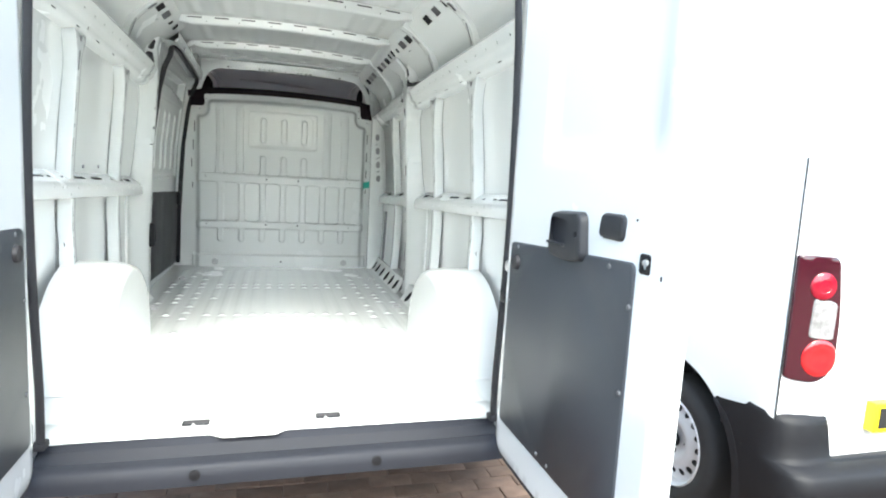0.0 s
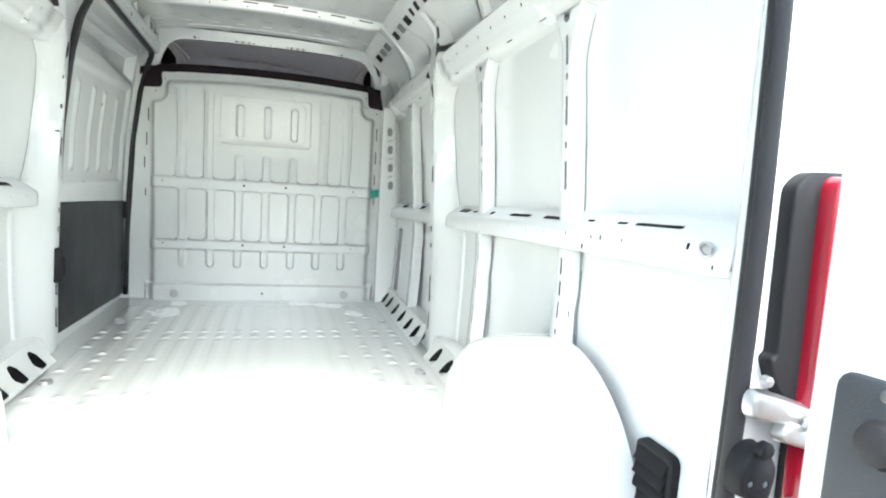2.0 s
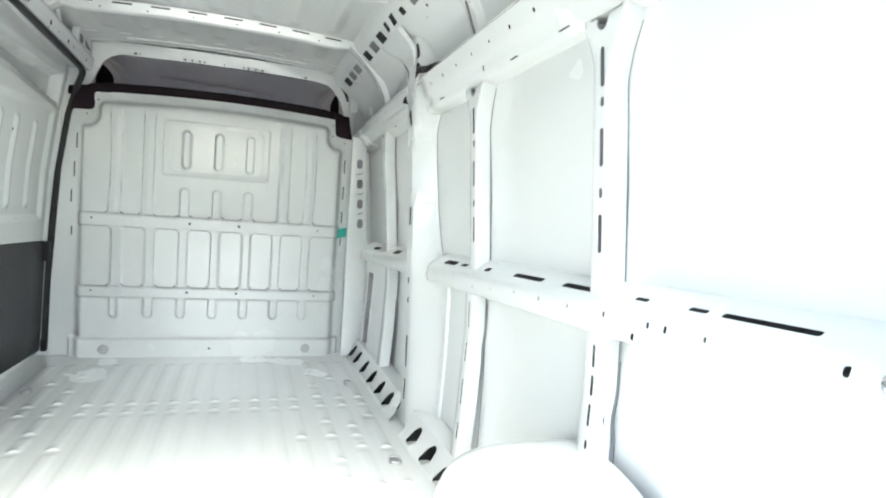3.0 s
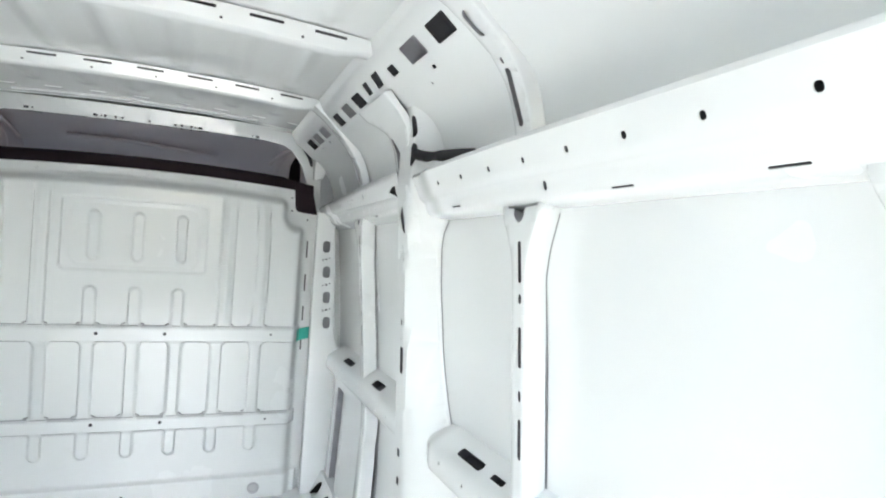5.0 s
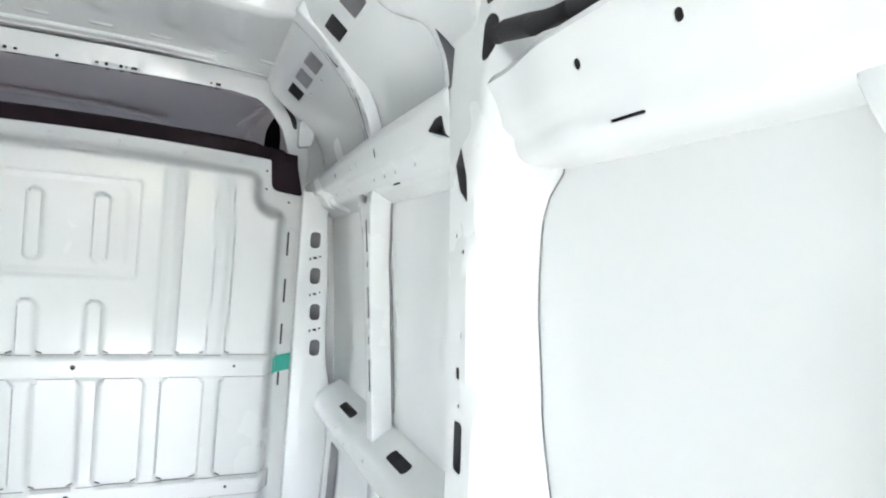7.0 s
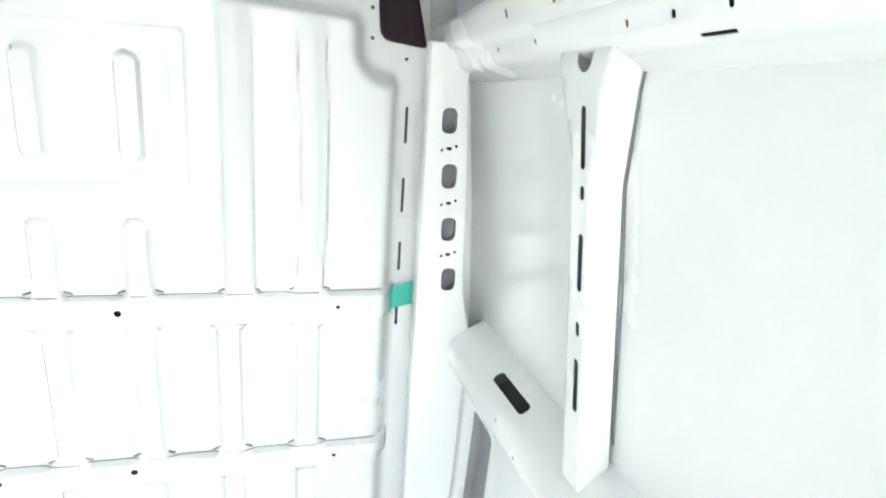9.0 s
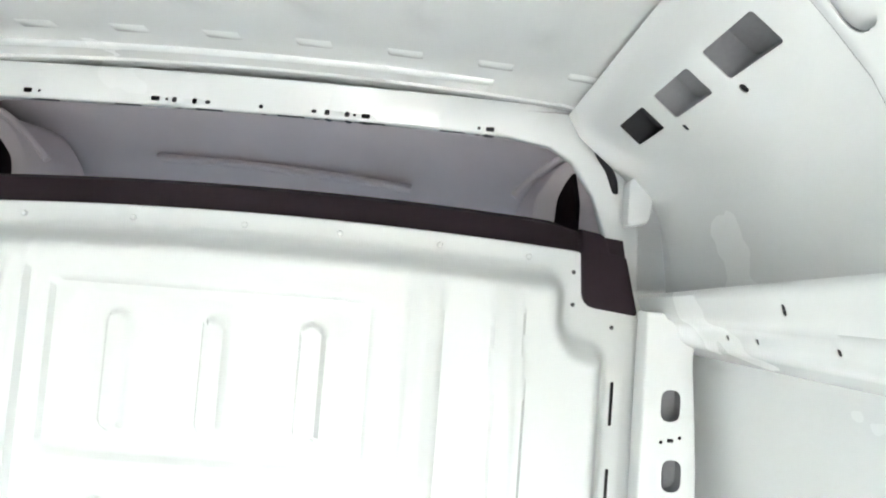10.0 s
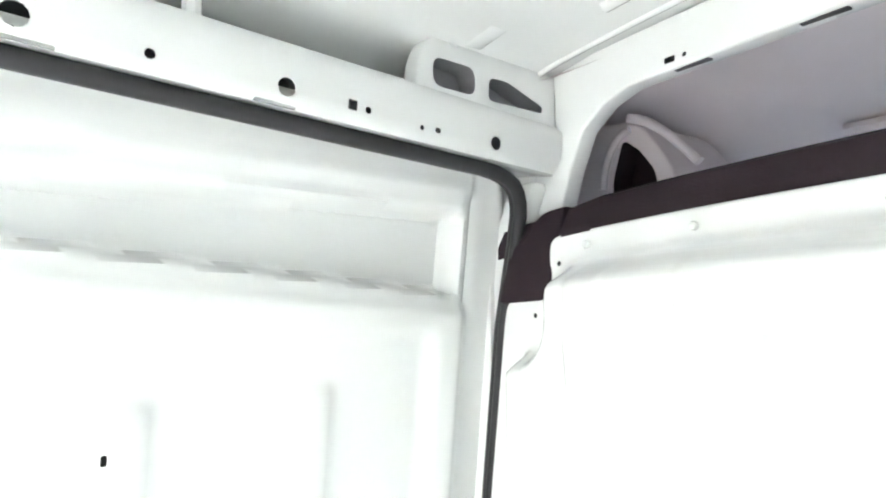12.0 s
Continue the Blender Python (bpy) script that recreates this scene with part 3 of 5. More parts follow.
for k in range(4):
    b = Build()
    z0 = -0.068 + 0.033 * k
    prof = [(0.006, 0.040), (-0.012, 0.030), (-0.024, 0.004), (-0.026, 0.0), (-0.020, 0.001), (-0.006, 0.028), (0.006, 0.036)]
    b.grid([[(x, y, z0 + z) for x, z in prof] for y in (-0.056, -0.03, 0.03, 0.056)])
    b.fan([(x, -0.056, z0 + z) for x, z in prof]), b.fan([(x, 0.056, z0 + z) for x, z in prof])
    finish("louvre", b, PLASTIC, vent)
b = Build()
b.box((0.915, 0.30, 0.585), (0.96, 0.43, 0.655), 0.02)
tagged(finish("drain_cover", b, PLASTIC), "black plastic drain cover at the foot of the wall", "cover")
# black wiring loom that comes out of the door pillar
b = Build()
b.tube([(0.89, 2.207, 2.105), (0.86, 2.203, 2.106), (0.84, 2.185, 2.104), (0.834, 2.15, 2.096), (0.838, 2.09, 2.086), (0.85, 2.02, 2.082), (0.868, 1.95, 2.08), (0.89, 1.90, 2.078)], 0.0145, 12)
tagged(finish("cable_loom", b, RUBBER), "black wrapped cable loom lying on the rail", "cable")

# ---- ceiling ----
b = Build()
xs = np.linspace(-0.88, 0.88, 89)
ys = np.linspace(-0.02, 3.80, 96)


def roof_bead(x, y):
    gap = 1.0
    for yb in (0.78, 1.50, 2.20, 2.97):
        gap *= 1 - float(bump_box(y, yb - 0.09, yb + 0.09, 0.04))
    ribs = max(float(bump_box(x, c - 0.012, c + 0.012, 0.02)) for c in (-0.55, -0.37, -0.185, 0.0, 0.185, 0.37, 0.55))
    gap *= 1 - float(bump_box(y, 3.40, 4.0, 0.05))
    return -0.007 * gap * ribs


b.grid([[(x, y, roof_z(x, y) + roof_bead(x, y)) for x in xs] for y in ys])
b.grid([[(x * 1.05, y, roof_z(x, y) + 0.05) for x in (-0.88, -0.6, -0.3, 0, 0.3, 0.6, 0.88)] for y in (-0.02, 1.2, 2.4, 3.80)])
ceiling = tagged(finish("ceiling", b, PAINT), "white painted roof skin with pressed beads", "ceiling", kind="structure")


def roof_bow(yb):
    b = Build()
    hw = 0.70
    xs = np.linspace(-hw, hw, 41)

    def low(x):
        return 0.047 - 0.02 * float(smooth((abs(x) - 0.58) / 0.12))

    rows = []
    for x in xs:
        z = roof_z(x, yb)
        h = low(x)
        rows.append([(x, yb - 0.030, z - h + 0.003), (x, yb - 0.026, z - h), (x, yb + 0.026, z - h), (x, yb + 0.031, z - h + 0.004), (x, yb + 0.038, z - 0.008), (x, yb + 0.060, z - 0.004)])
    b.grid(rows)

    def S(x, v, d):
        z, h = roof_z(x, yb), low(x)
        t = v / 0.05
        return (x, yb - 0.030 - 0.022 * t + d, z - h + 0.003 + t * (h - 0.006) + 0.4 * d)

    holes = [rect(-0.57 + 0.163 * k, 0.0365, 0.085, 0.008, 0.003) for k in range(8)] + [circle(-0.5 + 0.2 * k, 0.012, 0.004, 8) for k in range(6)]
    plate(b, [(-hw, 0.0), (hw, 0.0), (hw, 0.05), (-hw, 0.05)], holes, S, depth=0, step=0.04, cup=0.02)
    finish("roof_bow", b, (PAINT, HOLE_SHADE), ceiling)


for yb in (0.78, 1.50, 2.20, 2.97):
    roof_bow(yb)

# ---- floor ----
b = Build()
FX0, FX1 = -0.905, 0.905
# where the pressed ribs begin anew, by distance from the middle of the floor
MID_STARTS = (0.70, 1.71, 2.58, 2.70)
RIB_STARTS = {0.445: (0.70, 1.20, 1.72, 2.20, 2.58, 2.70), 0.567: (0.70, 1.08, 1.30, 1.63, 1.78, 1.95, 2.20, 2.37, 2.585, 2.73, 2.91, 3.15),
              0.672: (0.70, 1.72, 2.07, 2.19, 2.30, 2.585, 2.70, 3.04), 0.770: (1.72, 2.05, 2.42, 2.59, 2.70)}
for k in range(5):
    RIB_STARTS[0.089 * k] = MID_STARTS
starts = sorted(set(q for row in RIB_STARTS.values() for q in row))
fine = sorted(set(round(q + 0.002 * i, 3) for q in starts for i in range(-3, 6)))
coarse = [q for q in np.linspace(0.15, 3.64, 260) if min(abs(q - f_) for f_ in fine) > 0.003]
gx, gy = np.linspace(FX0, FX1, 237), np.array(sorted(coarse + fine))
X, Y = np.meshgrid(gx, gy)
Z = np.full_like(X, F)
for xr, row in RIB_STARTS.items():
    for xc in ((xr, -xr) if xr else (0.0,)):
        run = 1 - bump_box(Y, 3.40, 3.70, 0.02)
        nose = np.zeros_like(Y)
        for ye in row:
            run *= 1 - bump_box(Y, ye - 0.032, ye - 0.002, 0.008)
            rise = np.clip((Y - ye + 0.004) / 0.012, 0, 1)
            nose += rise * rise * (3 - 2 * rise) * np.exp(-np.clip(Y - ye - 0.008, 0, 9) / 0.03)
        Z += 0.0024 * bump_box(X, xc - 0.012, xc + 0.012, 0.018) * run + 0.0058 * nose * np.exp(-((X - xc) / 0.015) ** 4)
b.grid([[(X[i, j], Y[i, j], Z[i, j]) for j in range(len(gx))] for i in range(len(gy))])
b.grid([[(x, y, F - 0.06) for x in (FX0, FX1)] for y in (0.04, 3.64)])
b.grid([[(x, 0.04, z) for x in (FX0, 0, FX1)] for z in (F, F - 0.06)])
floor = tagged(finish("floor", b, PAINT, weld=False), "white painted ribbed steel load floor", "floor", kind="structure")
# raised cross member over the bumper with two striker pockets
b = Build()
sill = [(-0.80, 0.04), (-0.26, 0.04), (-0.22, 0.008), (-0.05, 0.008), (-0.01, 0.04), (0.80, 0.04), (0.80, 0.16), (-0.80, 0.16)]
plate(b, rounded(sill, 0.012), [rect(-0.316, 0.105, 0.09, 0.055, 0.006), rect(0.142, 0.105, 0.09, 0.055, 0.006)], lambda x, y, d: (x, y, F + 0.007 - d), depth=0.016, splay=0.003, cup=0.03, step=0.08)
finish("rear_sill", b, (PAINT, HOLE_SHADE), floor)
for x in (-0.325, 0.133):
    b = Build()
    b.tube([(x - 0.01, 0.09, F - 0.012), (x, 0.10, F + 0.002), (x + 0.012, 0.11, F - 0.012)], 0.005, 8)
    finish("striker", b, ZINC, floor)


def lashing_ring(name, x, y, z, turn=0.0, wall=False, size=1.0):
    """A fold-down steel eye in a small dished plate."""
    root = empty(name, x, y, z)
    root.rotation_euler, root.scale = (radians(90) if wall else 0, 0, turn), (size, size, size)
    b = Build()
    b.disc((0, 0, -0.001), (0, 0, 1), 0.028, 0.004, 20)
    finish("base_plate", b, ZINC, root)
    b = Build()
    b.tube([(0.022 * math.cos(a), 0.003 + 0.022 * math.sin(a), 0.009 + 0.004 * math.sin(a)) for a in np.linspace(0, 2 * math.pi, 17)[:-1]], 0.004, 8, closed=True)
    finish("ring", b, ZINC, root)
    return tagged(root, "galvanised steel lashing ring let into the white metal", "lashing ring", "lashing rings")


for x, y in ((0.758, 2.925), (-0.742, 2.925), (0.77, 1.90), (-0.77, 1.90), (0.815, 0.49), (-0.815, 0.49)):
    lashing_ring("lashing_ring", x, y, F + 0.004, 0.4)

# ---- bulkhead ----
RIBS = [0.018 + 0.178 * k for k in range(-3, 4)]
CROWN = lambda x: 0.030 * (1 - (x / 0.72) ** 2)
MID = 0.018


def edge_of(x):
    """Height of the bulkhead's upper edge."""
    return 2.066 + CROWN(x)


half = [(0.0, 2.064), (0.30, 2.058), (0.668, 2.036), (0.668, 1.905), (0.752, 1.895), (0.752, 0.3)]
BODY = rounded([(MID - x, z) for x, z in half[:0:-1]] + [(MID + x, z) for x, z in half], [0.0, 0.06, 0.06, 0.07, 0.3, 0.3, 0.3, 0.07, 0.06, 0.06, 0.0], 6)
BODY_A = np.array(BODY)
BODY_E = np.roll(BODY_A, -1, 0) - BODY_A


def body_depth(x, z):
    """Distance inside the outline of the bulkhead's raised body; negative outside."""
    d = np.array((x, z)) - BODY_A
    t = np.clip((d * BODY_E).sum(1) / (BODY_E ** 2).sum(1).clip(1e-12), 0, 1)
    near = np.sqrt(((d - t[:, None] * BODY_E) ** 2).sum(1).min())
    up = BODY_A[:, 1] > z
    cross = (up != np.roll(up, -1)) & (d[:, 0] < BODY_E[:, 0] * d[:, 1] / np.where(BODY_E[:, 1] == 0, 1e-12, BODY_E[:, 1]))
    return near if cross.sum() % 2 else -near


def bulkhead_relief(x, z):
    """How far the pressing stands out towards the rear."""
    def box(a, c, z0, z1, r=0.009):
        return float(bump_box(x, a, c, r) * bump_box(z, z0, z1, r))

    def pill(c, hw, z0, z1, r=0.008):
        """A rib with round ends."""
        d = math.hypot(x - c, max(z0 + hw - z, z - (z1 - hw), 0.0))
        return float(smooth((hw + r - d) / r))

    inside = body_depth(x, z)
    body = float(smooth(inside / 0.052))
    h = (0.056 + 0.028 * float(smooth((z - 0.95) / 0.6))) * body
    # raised frame round each pair of slots in the side flange
    h += 0.004 * (box(0.758, 0.803, 1.555, 1.825, 0.006) + box(-0.765, -0.725, 1.56, 1.84, 0.006)) * (1 - body)
    rails = box(-0.715, 0.76, 1.318, 1.378) + box(-0.715, 0.76, 0.905, 0.955)
    h += 0.022 * rails + 0.030 * box(-0.745, 0.785, 0.0, 0.652, 0.014)
    rib = 0.0
    for c in RIBS:
        foot = 0.012 * float(smooth((0.985 - z) / 0.02) + smooth((z - 1.29) / 0.02))
        rib = max(rib, box(c - 0.020 - foot, c + 0.020 + foot, 0.955, 1.318, 0.008))
        rib = max(rib, pill(c, 0.019, 0.785, 0.94))
    for c in (-0.53, -0.36, 0.40, 0.555):
        foot = 0.014 * float(smooth((1.40 - z) / 0.02))
        wave = 0.007 * math.sin((z - 1.45) * 7.0) if abs(c) > 0.5 else 0.0
        fade = float(smooth((2.03 - z) / 0.10))
        rib = max(rib, fade * float(bump_box(x, c - 0.024 - foot + wave, c + 0.028 + foot + wave, 0.007) * smooth((z - 1.365) / 0.009)))
        crease = 0.45 * fade * float(bump_box(x, c - 0.006 + wave, c + 0.010 + wave, 0.006) * smooth((z - 1.40) / 0.02))
        rib += crease if rib > 0.5 else 0.0
    for c in RIBS[2:5]:
        foot = 0.014 * float(smooth((1.40 - z) / 0.02))
        rib = max(rib, box(c - 0.020 - foot, c + 0.020 + foot, 1.37, 1.42), pill(c, 0.020, 1.34, 1.555))
    h += 0.0135 * rib * (1 - min(1.0, rails))
    def panel(a, c, z0, z1, corner, r):
        """A rectangle with round corners and a soft edge."""
        dx, dz = abs(x - (a + c) / 2) - (c - a) / 2 + corner, abs(z - (z0 + z1) / 2) - (z1 - z0) / 2 + corner
        d = math.hypot(max(dx, 0.0), max(dz, 0.0)) + min(max(dx, dz), 0.0) - corner
        return float(smooth(-d / r))

    h -= 0.010 * panel(-0.290, 0.310, 1.628, 1.952, 0.02, 0.008) + 0.005 * panel(-0.252, 0.275, 1.646, 1.936, 0.05, 0.008)
    h += 0.014 * max(pill(c, 0.018, 1.68, 1.89) for c in RIBS[2:5])
    return h


def bulkhead_y(x, z):
    return 3.650 + 0.010 * float(smooth((0.2 - x) / 0.9)) - bulkhead_relief(x, z)


top = [(x, edge_of(x)) for x in np.linspace(0.712, -0.662, 25)]
out = [(0.825, F), (0.825, 1.955), (0.730, 1.962), (0.714, 1.99)] + top + [(-0.664, 1.995), (-0.68, 1.975), (-0.766, 1.968), (-0.774, 1.93), (-0.815, 1.62), (-0.848, 1.0), (-0.855, F)]
holes = [circle(x, z, 0.008, 8) for x, z in ((-0.125, 1.352), (0.151, 1.352), (-0.126, 0.939), (0.153, 0.939), (0.014, 0.602))] + [circle(x, z, 0.005, 8) for x, z in ((-0.638, 1.357), (0.62, 1.352), (-0.634, 0.94), (0.62, 0.935))]
holes += [rect(0.781, z, 0.007, ln) for z, ln in ((1.775, 0.086), (1.605, 0.086), (1.447, 0.075), (1.285, 0.05))]
holes += [rect(x, z, 0.007, ln) for x, z, ln in ((-0.743, 1.788, 0.086), (-0.752, 1.626, 0.086), (-0.764, 1.471, 0.075), (-0.757, 1.272, 0.05))]
holes += [circle(x, z, 0.0045, 8) for x, z in ((0.692, 2.030), (0.694, 1.965), (0.775, 1.925), (-0.645, 2.03), (-0.70, 1.945))]
b = Build()
plate(b, rounded(out, 0.02), holes, lambda x, z, d: (x, bulkhead_y(x, z) + d, z), depth=0.02, splay=0.0, step=0.02, grid=0.0072, cup=0.03)
bulkhead = tagged(finish("bulkhead", b, (PAINT, HOLE_SHADE), angle=50), "white pressed steel bulkhead with ribs and two rails", "bulkhead", kind="structure")
for x in (-0.58, -0.404, -0.19, 0.03, 0.22, 0.42, 0.6):
    b = Build()
    b.disc((x, 3.652, edge_of(x) - 0.021), (0, -1, 0), 0.006, 0.008, 10, round_edge=0.6)
    finish("rivet", b, PAINT, bulkhead)
for x in (-0.555, 0.585):
    lashing_ring("lashing_ring", x, 3.562, 0.60, 0, True)
# dark seams along the upper edges of the rails, and dashes painting shade at rib feet
for z in (1.388, 0.966):
    b = Build()
    b.tube([(x, bulkhead_y(x, z) - 0.0015, z) for x in np.linspace(-0.70, 0.745, 60)], 0.0014, 6)
    finish("seam", b, SEALANT_AND_SHADE, bulkhead)
for z, ribs in ((1.395, (-0.53, -0.36, *RIBS[2:5], 0.40, 0.555)), (0.973, RIBS)):
    for c in ribs:
        for e in (-1, 1):
            # grey dash that imitates the shadow beside the rib's foot
            b = Build()
            x = c + e * 0.036
            b.tube([(x - e * 0.006, bulkhead_y(x, z) - 0.0025, z + 0.004), (x + e * 0.010, bulkhead_y(x + e * 0.008, z) - 0.0025, z - 0.002)], 0.0026, 6)
            finish("notch", b, SEALANT_AND_SHADE, bulkhead)
# teal tape stuck over the end of the upper rail
b = Build()
for lift in (0.003, 0.0015):
    b.grid([[(x, min(bulkhead_y(x, 1.35), 3.640) - lift, z + 0.22 * (x - 0.8)) for z in np.linspace(1.318, 1.378, 6)] for x in np.linspace(0.752, 0.824, 12)])
tagged(finish("masking_tape", b, TAPE), "piece of teal masking tape on the bulkhead rail", "tape")

# ---- roof front: header arch, cab headliner and black trim ----
b = Build()
arch_out = [(0.845, 1.96), (0.84, 2.10), (0.825, 2.25), (0.80, 2.315), (0.72, 2.365)] + [(x, 2.372 + 0.016 * (1 - (x / 0.72) ** 2)) for x in np.linspace(0.6, -0.6, 13)] + [(-0.72, 2.365), (-0.82, 2.33), (-0.895, 2.25), (-0.925, 2.10), (-0.94, 1.95)]
arch_in = [(-0.745, 1.98), (-0.715, 2.08), (-0.675, 2.20), (-0.645, 2.265), (-0.60, 2.30)] + [(x, 2.310 + 0.016 * (1 - (x / 0.72) ** 2)) for x in np.linspace(-0.55, 0.55, 12)] + [(0.645, 2.302), (0.695, 2.272), (0.745, 2.20), (0.785, 2.08), (0.795, 1.98)]
holes = []
for s in (1, -1):
    for x, w, h in ((0.492, 0.018, 0.010), (0.468, 0.007, 0.007), (0.224, 0.018, 0.010), (0.200, 0.006, 0.006), (0.184, 0.011, 0.012), (0.141, 0.011, 0.012), (0.113, 0.011, 0.008)):
        holes.append(rect(MID + s * x, 2.324 + 0.010 * (1 - (x / 0.6) ** 2) - 0.006 * s * x, w, h, 0.003 if w > 0.016 else None))
    if s > 0:
        holes.append(rounded([(s * 0.728, 2.318), (s * 0.765, 2.292), (s * 0.792, 2.235), (s * 0.795, 2.205), (s * 0.782, 2.205), (s * 0.765, 2.25), (s * 0.74, 2.285)], 0.008))
holes.append(circle(MID, 2.334, 0.005, 8))
plate(b, arch_out + arch_in, holes, lambda x, z, d: (x, 3.722 + d - 0.02 * float(smooth((z - 2.355) / 0.03)), z), depth=0.045, splay=-0.006, step=0.03, cup=0.03)
header = tagged(finish("roof_header", b, (PAINT, HOLE_SHADE)), "white pressed roof header arch with rows of holes", "roof header", kind="structure")
# solid bars in place of slots, coloured as the shade within them
b = Build()
for k in range(8):
    x = -0.62 + 0.175 * k
    b.box((x - 0.028, 3.727, 2.305 + 0.016 * (1 - (x / 0.72) ** 2)), (x + 0.028, 3.742, 2.309 + 0.016 * (1 - (x / 0.72) ** 2)), 0.001)
finish("lip_slot", b, HOLE_SHADE, header)
b = Build()
plate(b, rounded([(0.80, 2.135), (0.80, 2.225), (0.825, 2.232), (0.85, 2.19), (0.84, 2.145)], 0.008), [], lambda x, z, d: (x, 3.655 + d + 0.3 * (x - 0.80), z), depth=0.04, splay=0.0)
finish("stop_bracket", b, PAINT, header)
b = Build()
b.box((0.78, 3.775, 1.90), (1.0, 3.79, 2.42), 0.0)
finish("corner_panel", b, PAINT, header)
# glue pads between roof skin and header
for k in range(-4, 5):
    b = Build()
    x = 0.165 * k
    b.grid([[(x + i * 0.032, 3.52 + j * 0.016, roof_z(x + i * 0.032, 3.52) - (0.003 if abs(i) < 1 and abs(j) < 1 else 0.0)) for i in (-1, -0.85, 0, 0.85, 1)] for j in (-1, -0.7, 0.7, 1)])
    finish("glue_pad", b, PAINT, ceiling)
# front bead of the roof skin
b = Build()
for yb, hw, r in ((3.605, 0.50, 0.012), (3.68, 0.72, 0.007)):
    b.tube([(x, yb, roof_z(x, yb) + 0.002) for x in np.linspace(-hw, hw, 21)], r, 10)
finish("roof_bead", b, PAINT, ceiling)

b = Build()
prof = [(3.735, 2.375), (3.80, 2.40), (3.90, 2.41), (4.02, 2.395), (4.12, 2.36), (4.20, 2.29), (4.25, 2.21), (4.28, 2.12), (4.30, 1.9)]
xs = np.linspace(-0.95, 0.95, 39)
bead = lambda x, i: 0.012 if abs(x + 0.02) < 0.36 and i == 5 else 0.0
b.grid([[(x, y - 0.16 * (x / 0.9) ** 4 - bead(x, i), z - 0.05 * (x / 0.9) ** 4) for x in xs] for i, (y, z) in enumerate(prof)])
liner = tagged(finish("cab_headliner", b, LINER, angle=60), "grey moulded headliner over the cab, in shade", "headliner", kind="structure")
b = Build()
b.tube([(x, 4.172 + 0.02 * (x + 0.4), 2.282 - 0.045 * (x + 0.41) + 0.012 * math.cos((x + 0.03) * 4)) for x in np.linspace(-0.40, 0.33, 17)], 0.013, 8)
finish("moulded_bead", b, LINER, liner)
for s, xm, wide in ((1, 0.728, 0.6), (-1, -0.665, 1.0)):
    b = Build()
    cheek = rounded([(xm - s * 0.085, 2.08), (xm - s * 0.080, 2.205), (xm - s * 0.045, 2.265), (xm - s * 0.005, 2.310), (xm + s * 0.12, 2.33), (xm + s * 0.17, 2.08)], [0.0, 0.02, 0.05, 0.04, 0.03, 0.0])
    oval = rounded([(xm - s * 0.055 * wide, 2.12), (xm - s * 0.046 * wide, 2.212), (xm - s * 0.012 * wide, 2.258), (xm + s * 0.024 * wide, 2.286), (xm + s * 0.050 * wide, 2.206), (xm + s * 0.050 * wide, 2.12)], 0.016)
    plate(b, cheek, [(oval, 1)], lambda x, z, d: (x, 3.90 + d, z), depth=0.22, splay=0.01, cup=0.07)
    finish("side_cheek", b, (LINER, TRIM), liner)
    b = Build()
    b.tube([(xm - s * (0.14 * q - 0.004), 3.893, 2.322 - 0.112 * q ** 1.5) for q in np.linspace(0, 1, 9)], 0.009, 10)
    b.tube([(xm + s * (0.004 + 0.066 * math.sin(1.5 * q)), 3.895, 2.19 + 0.11 * math.cos(1.55 * q)) for q in np.linspace(0, 1, 9)], 0.008, 10)
    finish("side_moulding", b, LINER, liner)
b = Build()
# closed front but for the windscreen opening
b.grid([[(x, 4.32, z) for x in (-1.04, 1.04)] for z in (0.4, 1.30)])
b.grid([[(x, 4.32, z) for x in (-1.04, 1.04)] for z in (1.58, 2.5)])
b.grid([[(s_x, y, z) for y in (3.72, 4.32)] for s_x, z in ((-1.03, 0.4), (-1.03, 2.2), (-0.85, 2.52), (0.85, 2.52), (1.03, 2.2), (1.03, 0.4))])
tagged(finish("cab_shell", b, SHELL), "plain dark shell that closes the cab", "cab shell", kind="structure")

b = Build()
strip = []
for x in np.linspace(-0.80, 0.80, 33):
    base = edge_of(x) - 0.002
    strip.append([(x, 3.668, base - 0.012), (x, 3.668, base + 0.01), (x, 3.688, base + 0.058 - 0.012 * float(smooth((abs(x - MID) - 0.62) / 0.10))), (x, 3.715, base + 0.068 - 0.018 * float(smooth((abs(x - MID) - 0.62) / 0.10))), (x, 3.80, base + 0.05)])
b.grid(strip)
trim = tagged(finish("bulkhead_trim", b, TRIM), "black felt sealing strip along the bulkhead top", "trim", kind="structure")
# flap over each upper corner of the bulkhead
FLAP = {1: ([(0.716, 1.968), (0.812, 1.957), (0.790, 2.062), (0.756, 2.068), (0.746, 2.105), (0.705, 2.112)], [0.022, 0.003, 0.003, 0.004, 0.01, 0.0], 3.625),
        -1: ([(-0.668, 1.976), (-0.778, 1.970), (-0.760, 2.062), (-0.725, 2.070), (-0.700, 2.115), (-0.650, 2.120)], [0.022, 0.003, 0.01, 0.03, 0.03, 0.0], 3.652)}
for s in (1, -1):
    b = Build()
    flap, radii, y_flap = FLAP[s]
    plate(b, rounded(flap, radii), [], lambda x, z, d: (x, y_flap + d + 0.12 * (z - 1.96), z), depth=0.03, splay=0.0)
    finish("corner_flap", b, TRIM, trim)
for x0, x1 in ((0.56, 0.70), (-0.64, -0.58)):
    b = Build()
    b.grid([[(x, 3.660, edge_of(x) - dz) for dz in (-0.012, 0.002, 0.010)] for x in np.linspace(x0, x1, 8)])
    finish("trim_lip", b, TRIM, trim)

